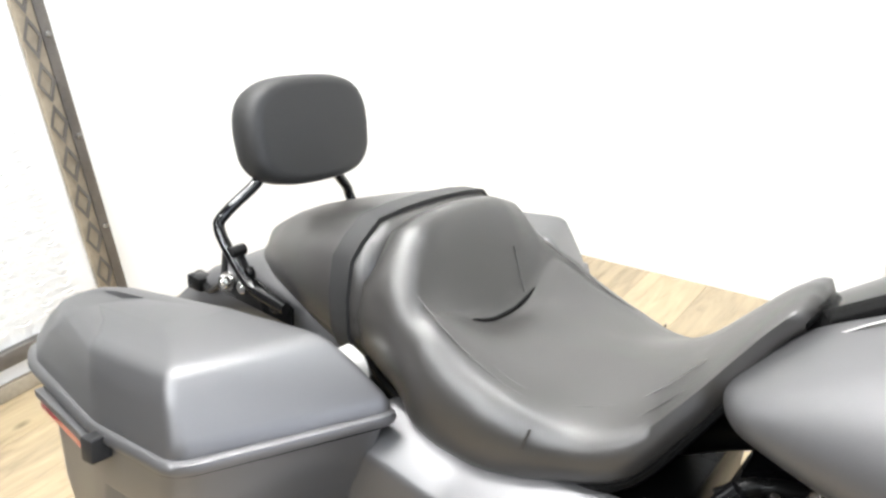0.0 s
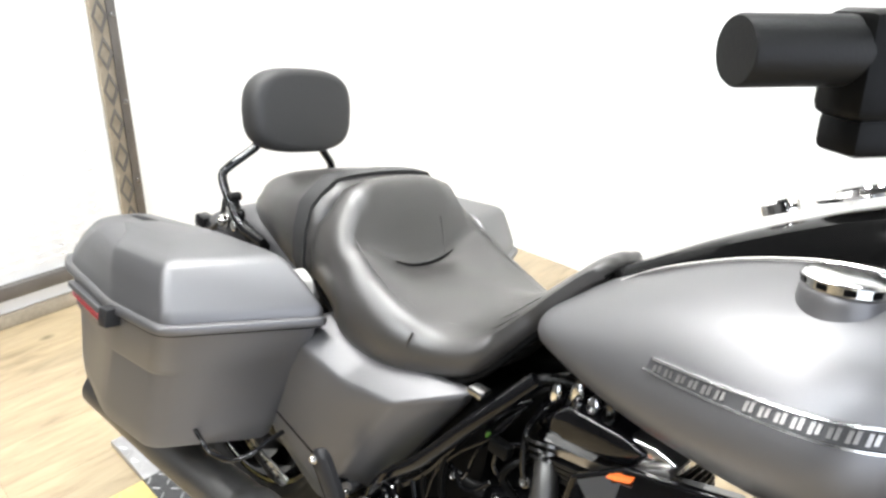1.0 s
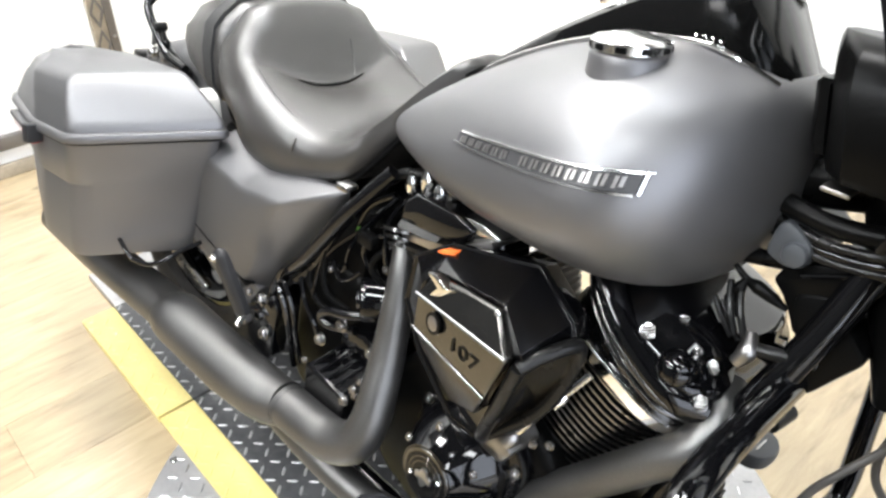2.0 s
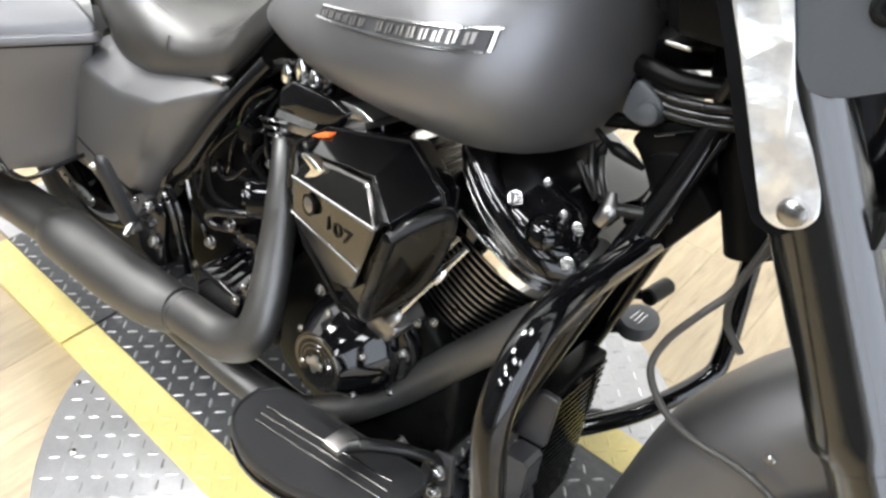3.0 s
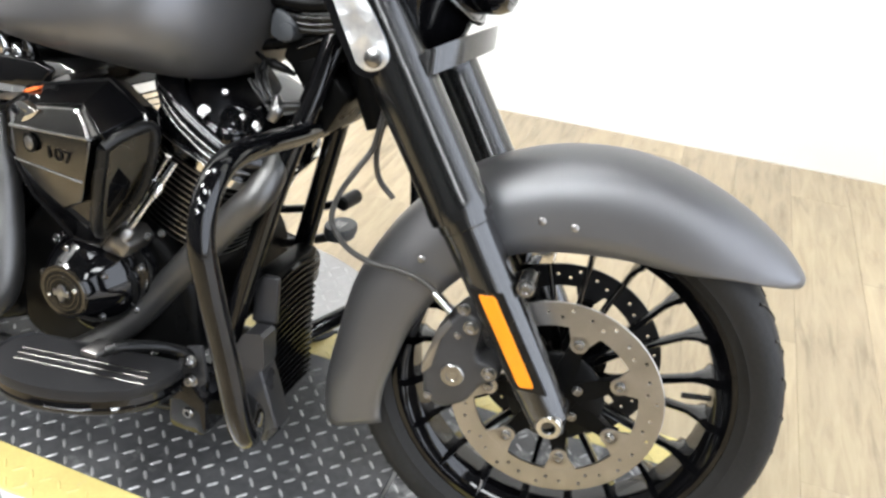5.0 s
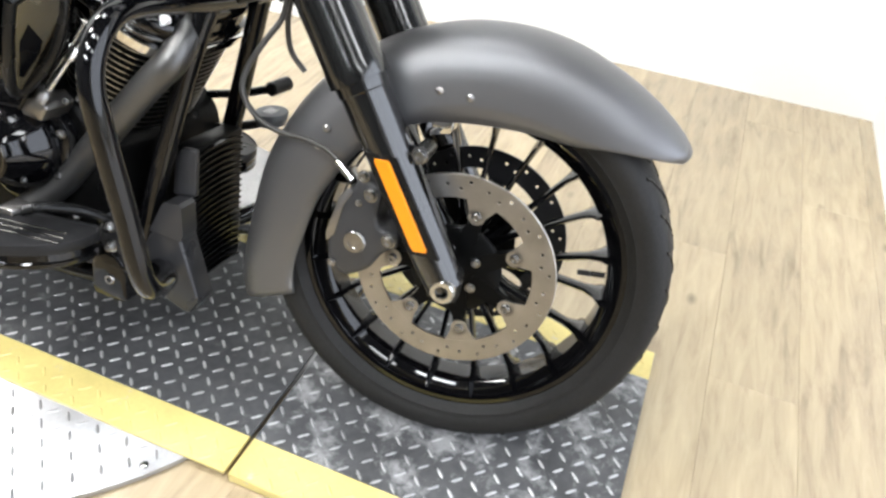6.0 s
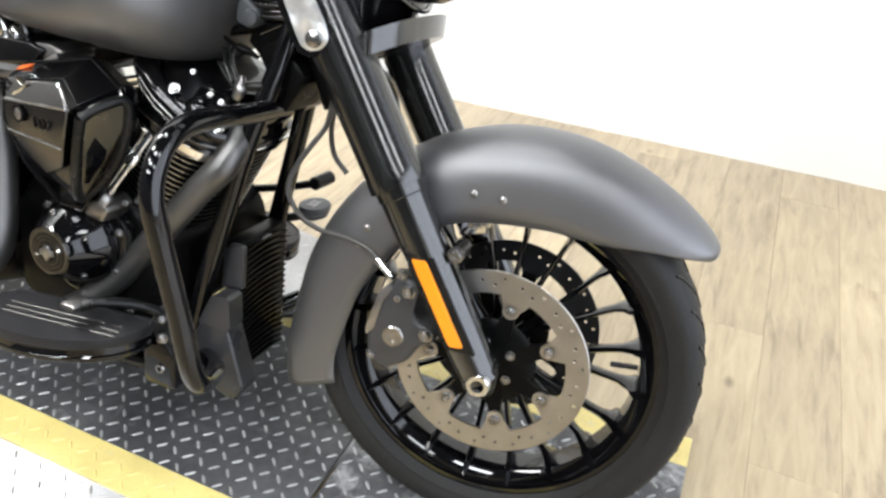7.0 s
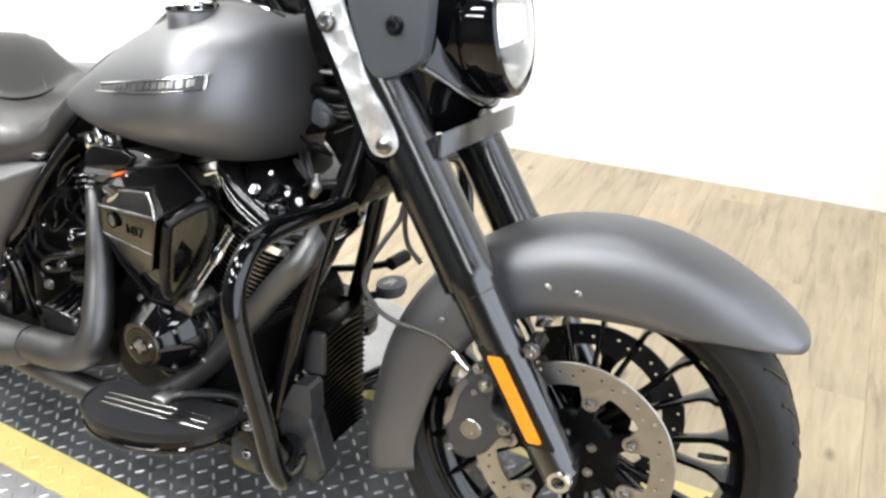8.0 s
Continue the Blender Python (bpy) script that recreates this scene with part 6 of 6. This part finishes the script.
for k in range(2):
    part("loom_wire", tube([(1.098 + 0.009 * k, -0.066, 0.700), (1.114 + 0.009 * k, -0.070, 0.684), (1.132 + 0.008 * k, -0.072, 0.668)], 0.0036, 8, 4), SATIN, loom)

# -- crash guard --
LOOP = [(1.20, 0.02, 0.640), (1.203, 0.12, 0.645), (1.208, 0.23, 0.656), (1.213, 0.30, 0.655), (1.219, 0.345, 0.632), (1.223, 0.366, 0.585), (1.232, 0.363, 0.52), (1.25, 0.348, 0.40), (1.262, 0.336, 0.31), (1.257, 0.305, 0.27), (1.20, 0.20, 0.22), (1.10, 0.10, 0.16)]
for s in (-1, 1):
    part("crash_guard", tube([(x, s * y, z) for x, y, z in LOOP], 0.0165, 20, 7), GLOSS, bike, "gloss black tubular crash guard")

# -- oil cooler between the down tubes --
def make_cooler():
    ob = part("oil_cooler", box(1.122, 1.160, -0.072, 0.072, 0.13, 0.392, 0.006), MATTE, bike, "black finned oil cooler")
    for k in range(21):
        z = 0.140 + 0.0122 * k
        part("cooler_fin", loft([[(1.156, y, z + dz - 0.25 * abs(y)), (1.1685 - 1.2 * y * y, y, z + dz - 0.25 * abs(y))] + [(1.1685 - 1.2 * y * y, y, z + dz + 0.004 - 0.25 * abs(y)), (1.156, y, z + dz + 0.004 - 0.25 * abs(y))] for y, dz in ((-0.070, 0.006), (-0.035, 0.006), (0.0, 0.0), (0.035, 0.006), (0.070, 0.006))]), INNER, ob)
    for k in range(14):
        part("cooler_rib", box(1.126, 1.156, -0.077, -0.072, 0.15 + 0.0165 * k, 0.155 + 0.0165 * k, 0.001, 1), MATTE, ob)
    part("cooler_cap", slab([(1.121, 0.300), (1.126, 0.372), (1.140, 0.391), (1.168, 0.392), (1.167, 0.306)], -0.080, -0.0715, 0.004, 0.006, 3), GREYL, ob, "grey moulded cap")
    shell = slab([(1.085, 0.125), (1.090, 0.215), (1.112, 0.250), (1.160, 0.246), (1.200, 0.125), (1.178, 0.090)], -0.118, -0.073, 0.008, 0.010, 3)
    lower = part("cooler_cover", shell, GREYL, ob, "grey moulded lower cover")
    part("cover_nose", loft([[(x0, -0.124, z0), (x1, -0.124, z1), (x1, -0.085, z1), (x0, -0.085, z0)] for x0, z0, x1, z1 in ((1.106, 0.243, 1.168, 0.240), (1.112, 0.256, 1.173, 0.254), (1.130, 0.297, 1.170, 0.303), (1.136, 0.304, 1.163, 0.308))]), GREYL, lower, "glossy upper step of the cover")


make_cooler()

# -- floorboards and pedals --
def make_board(side):
    def P(x, y, z):
        return (x, side * y, z)
    edge = []
    for k in range(25):
        t = math.pi * k / 24
        edge.append((0.965 - 0.142 * math.cos(t), 0.262 + 0.108 * math.sin(t) ** 0.8 - 0.045 * (0.5 - 0.5 * math.cos(t)) ))
    edge += [(1.095, 0.20), (0.84, 0.235)]
    def ring(z, k):
        c = (0.965, 0.275)
        return [P(0.943 + (x - c[0]) * k, c[1] + (y - c[1]) * k, z + 0.02 * (x - 0.96)) for x, y in edge]
    ob = part("floorboard", loft([ring(0.250, 0.94), ring(0.252, 0.99), ring(0.254, 1.0), ring(0.265, 1.0), ring(0.2695, 0.992), ring(0.2695, 0.978), ring(0.2665, 0.965), ring(0.2665, 0.93)]), GREYP, bike, "black rubber-topped rider floorboard")
    part("board_pan", loft([ring(0.226, 0.9), ring(0.227, 0.975), ring(0.230, 0.995), ring(0.236, 0.995), ring(0.2385, 0.965), ring(0.2505, 0.955)]), GLOSS, ob, "gloss black pan")
    for k in range(3):
        o = 0.0135 * k
        part("board_strip", tube([P(0.838 + o * 0.4, 0.275 + o, 0.2648), P(1.048 + o * 0.5, 0.245 + o * 1.1, 0.2690)], 0.0018, 8, 1), SMOKED, ob, "bright wear strip")
    part("board_mount", box(0.90, 1.05, min(side * 0.12, side * 0.24), max(side * 0.12, side * 0.24), 0.20, 0.225, 0.006), MATTE, ob)
    part("mount_bolt", bolt(P(1.068, 0.172, 0.16), (0, side, 0), 0.010), BOLT, ob)


for s in (-1, 1):
    make_board(s)
pedal = part("brake_pedal", tube([(0.985, -0.27, 0.300), (1.01, -0.245, 0.305), (1.05, -0.20, 0.29), (1.075, -0.16, 0.25), (1.08, -0.15, 0.19)], 0.009, 12, 5), SATIN, bike, "black brake pedal")
part("pedal_pad", box(0.962, 0.992, -0.292, -0.250, 0.298, 0.310, 0.005), ALLOY, pedal, "worn steel pedal pad")
part("pedal_plate", slab([(1.03, 0.12), (1.03, 0.21), (1.07, 0.225), (1.10, 0.19), (1.10, 0.12)], -0.18, -0.12, 0.006, 0.012), GLOSS, bike, "gloss black pedal mount")
part("linkage_plate", slab([(1.04, 0.239), (1.056, 0.277), (1.087, 0.288), (1.097, 0.222), (1.054, 0.18)], -0.172, -0.164, 0.002, 0.006), CALIPER, bike, "worn grey linkage plate")
for x, z in ((1.011, 0.266), (1.077, 0.265), (1.037, 0.224), (1.077, 0.23)):
    part("mount_bolt", bolt((x, -0.182, z), (0, -1, 0), 0.009), BOLT, bike)
lever = part("shift_lever", tube([(1.02, 0.16, 0.40), (1.10, 0.165, 0.422), (1.158, 0.175, 0.442)], 0.008, 10, 4), SATIN, bike, "black toe shift lever")
part("shift_peg", rod((1.158, 0.165, 0.442), (1.165, 0.222, 0.445), 0.014, 16, bevel=0.003), GRIP, lever, "black rubber shift peg")
pad = loft([[(1.151 + 0.030 * k * math.cos(a), 0.188 + 0.042 * k * math.sin(a), z - 0.012) for a in (2 * math.pi * j / 24 for j in range(24))] for z, k in ((0.378, 0.80), (0.380, 0.90), (0.388, 0.90), (0.390, 1.0), (0.400, 1.0), (0.404, 0.94))])
pad = part("far_toe_pad", pad, SLATE, bike, "grey oval pedal pad with bright strips")
for k in range(3):
    part("pad_strip", tube([(1.143 + 0.007 * k, 0.168, 0.3922), (1.143 + 0.007 * k, 0.202, 0.3922)], 0.0012, 6, 1), STEEL, pad)
part("pad_arm", tube([(1.151, 0.188, 0.371), (1.10, 0.16, 0.355), (1.04, 0.14, 0.34)], 0.009, 10, 3), SATIN, bike)
part("stand", tube([(0.98, 0.10, 0.15), (1.03, 0.20, 0.09), (1.10, 0.33, 0.055), (1.13, 0.345, 0.05)], 0.012, 10, 4), SATIN, bike, "black side stand")

# -- rear wheel and fender, mostly hidden --
rear = make_wheel(0.0, 0.312, 0.318, 0.222, 0.18, 10, False, "rear_wheel")
rows = []
for k in range(20):
    a = radians(10 + 165 * k / 19)
    rows.append([(0.36 * math.cos(a) * q, y, 0.31 + 0.36 * math.sin(a) * q) for y, q in ((-0.105, 0.72), (-0.108, 0.86), (-0.10, 0.96), (-0.06, 1.0), (0, 1.01), (0.06, 1.0), (0.10, 0.96), (0.108, 0.86), (0.105, 0.72))])
rf = part("rear_fender", loft(rows, closed=False, caps=False), PAINT, bike, "satin grey rear fender", sharp=60)
mod = rf.modifiers.new("thick", "SOLIDIFY")
mod.thickness, mod.offset = 0.003, -1
part("tool_tray", box(0.20, 0.62, -0.14, 0.14, 0.42, 0.60, 0.02), MATTE, bike, "black tray under the seat")

# -- handlebar, grip, controls, turn signals --
def make_bar(side):
    def P(x, y, z):
        return (x, side * y, z)
    bar = part("handlebar", tube([P(1.245, 0.0, 1.03), P(1.24, 0.08, 1.05), P(1.19, 0.20, 1.13), P(1.12, 0.265, 1.162), P(1.04, 0.31, 1.152), P(0.962, 0.352, 1.130), P(0.90, 0.427, 1.111)], 0.0125, 14, 6), GLOSS, bike, "gloss black handlebar", front=True)
    g0, g1 = Vector(P(0.880, 0.451, 1.1045)), Vector(P(0.962, 0.352, 1.130))
    d = (g1 - g0).normalized()
    part("grip", turn([(0.0, 0.0), (0.0195, 0.0), (0.0207, 0.002), (0.0207, 0.095), (0.0215, 0.10), (0.0215, 0.116), (0.016, 0.118)], g0, d, 28), GRIP, bar, "black rubber grip", front=True)
    part("grip_flange", turn([(0.0207, 0.0), (0.0222, 0.002), (0.0222, 0.006), (0.0207, 0.008)], g0 + d * 0.088, d, 28), GRIP, bar, front=True)
    q = g0 + d * 0.105
    sw = moved(box(-0.034, 0.034, -0.022, 0.022, -0.040, 0.024, 0.008), Matrix.Translation(q) @ d.to_track_quat("X", "Z").to_matrix().to_4x4())
    part("switch_housing", sw, MATTE, bar, "black switch housing", front=True)
    sw = moved(box(-0.028, 0.016, -0.018, 0.020, -0.062, -0.036, 0.006), Matrix.Translation(q) @ d.to_track_quat("X", "Z").to_matrix().to_4x4())
    part("switch_lower", sw, MATTE, bar, front=True)
    lv = g0 + d * 0.17 + Vector((0.035, 0, 0.01))
    part("brake_lever", tube([lv, lv + Vector((0.03, side * 0.02, 0.0)), lv + Vector((0.0, side * 0.10, -0.02))], [0.010, 0.008, 0.005], 10, 5), STEEL, bar, "polished hand lever", front=True)
    for k in range(2):
        part("clamp_bolt", bolt(q + d * (0.03 + 0.015 * k) + Vector((0.0, side * 0.02, 0.012)), (0, side, 0.3), 0.004), BOLT, bar, front=True)
    # bullet turn signal under the bar
    c = Vector(P(1.012, 0.292, 1.066))
    ax = Vector((0.97, side * -0.22, 0.03)).normalized()
    bul = turn([(0.0, -0.050), (0.010, -0.048), (0.021, -0.036), (0.029, -0.016), (0.034, 0.006), (0.036, 0.022), (0.0355, 0.030), (0.033, 0.033)], c, ax, 32, caps=False)
    sig = part("turn_signal", bul, GLOSS, bike, "gloss black bullet turn signal with a smoked lens", front=True)
    part("signal_lens", turn([(0.033, 0.032), (0.0345, 0.034), (0.032, 0.042), (0.02, 0.048), (0, 0.05), (0, 0.046), (0.02, 0.044), (0.029, 0.039), (0.031, 0.033)], c, ax, 28), SMOKE, sig, "smoked lens", front=True)
    part("bulb", turn([(0, 0.02), (0.010, 0.022), (0.011, 0.034), (0, 0.04)], c, ax, 14), AMBER, sig, front=True)
    part("signal_bowl", turn([(0.0, 0.008), (0.02, 0.016), (0.032, 0.032)], c, ax, 24, caps=False), CHROME, sig, front=True)
    part("signal_stem", box(c.x - 0.022, c.x + 0.018, c.y - 0.012, c.y + 0.012, c.z + 0.03, c.z + 0.085, 0.005), GREYP, sig, front=True)


for s in (-1, 1):
    make_bar(s)
part("reservoir", box(1.03, 1.08, -0.33, -0.28, 1.165, 1.198, 0.006), SATIN, bike, "black brake fluid reservoir", front=True)
for k in range(3):
    part("control_cable", tube([(1.05, -0.31, 1.14 - 0.01 * k), (1.16, -0.27, 1.10), (1.235, -0.19 - 0.01 * k, 1.03), (1.25, -0.12, 0.93), (1.22, -0.07, 0.82)], 0.0055, 8, 7), SATIN, bike, "black control cable", front=True)

# ---- floor planks, last ----
def make_floor():
    ob = tagged(new("floor"), "pale wood-look plank floor", kind="structure")
    pw, pl = 0.178, 1.22
    top, low = ROOM_Z0, ROOM_Z0 - 0.006
    shapes = {}
    def plank(x0, x1, y0, y1):
        key = (round(x1 - x0, 3), round(y1 - y0, 3))
        if key not in shapes:
            w, h, b = x1 - x0, y1 - y0, 0.0006
            me = bpy.data.meshes.new("plank")
            v = [(0, 0, low), (w, 0, low), (w, h, low), (0, h, low), (0, 0, top - b), (w, 0, top - b), (w, h, top - b), (0, h, top - b), (b, b, top), (w - b, b, top), (w - b, h - b, top), (b, h - b, top)]
            me.from_pydata(v, [], [(0, 1, 5, 4), (1, 2, 6, 5), (2, 3, 7, 6), (3, 0, 4, 7), (4, 5, 9, 8), (5, 6, 10, 9), (6, 7, 11, 10), (7, 4, 8, 11), (8, 9, 10, 11)])
            me.materials.append(PLANK)
            shapes[key] = me
        p = new("plank", shapes[key])
        p.location = (x0, y0, 0)
        p.parent = ob
    n = 0
    x = ROOM_X0
    while x < ROOM_X1 - 0.01:
        x1 = min(x + pw, ROOM_X1)
        y = ROOM_Y0 - (n * 0.437) % pl
        end = max(wall_y(x), wall_y(x1)) + 0.06
        while y < end:
            a, b = max(y, ROOM_Y0), min(y + pl, end)
            if b - a > 0.01:
                plank(x, x1 - 0.0004, a, b - 0.0004)
            y += pl
        x = x1
        n += 1


make_floor()
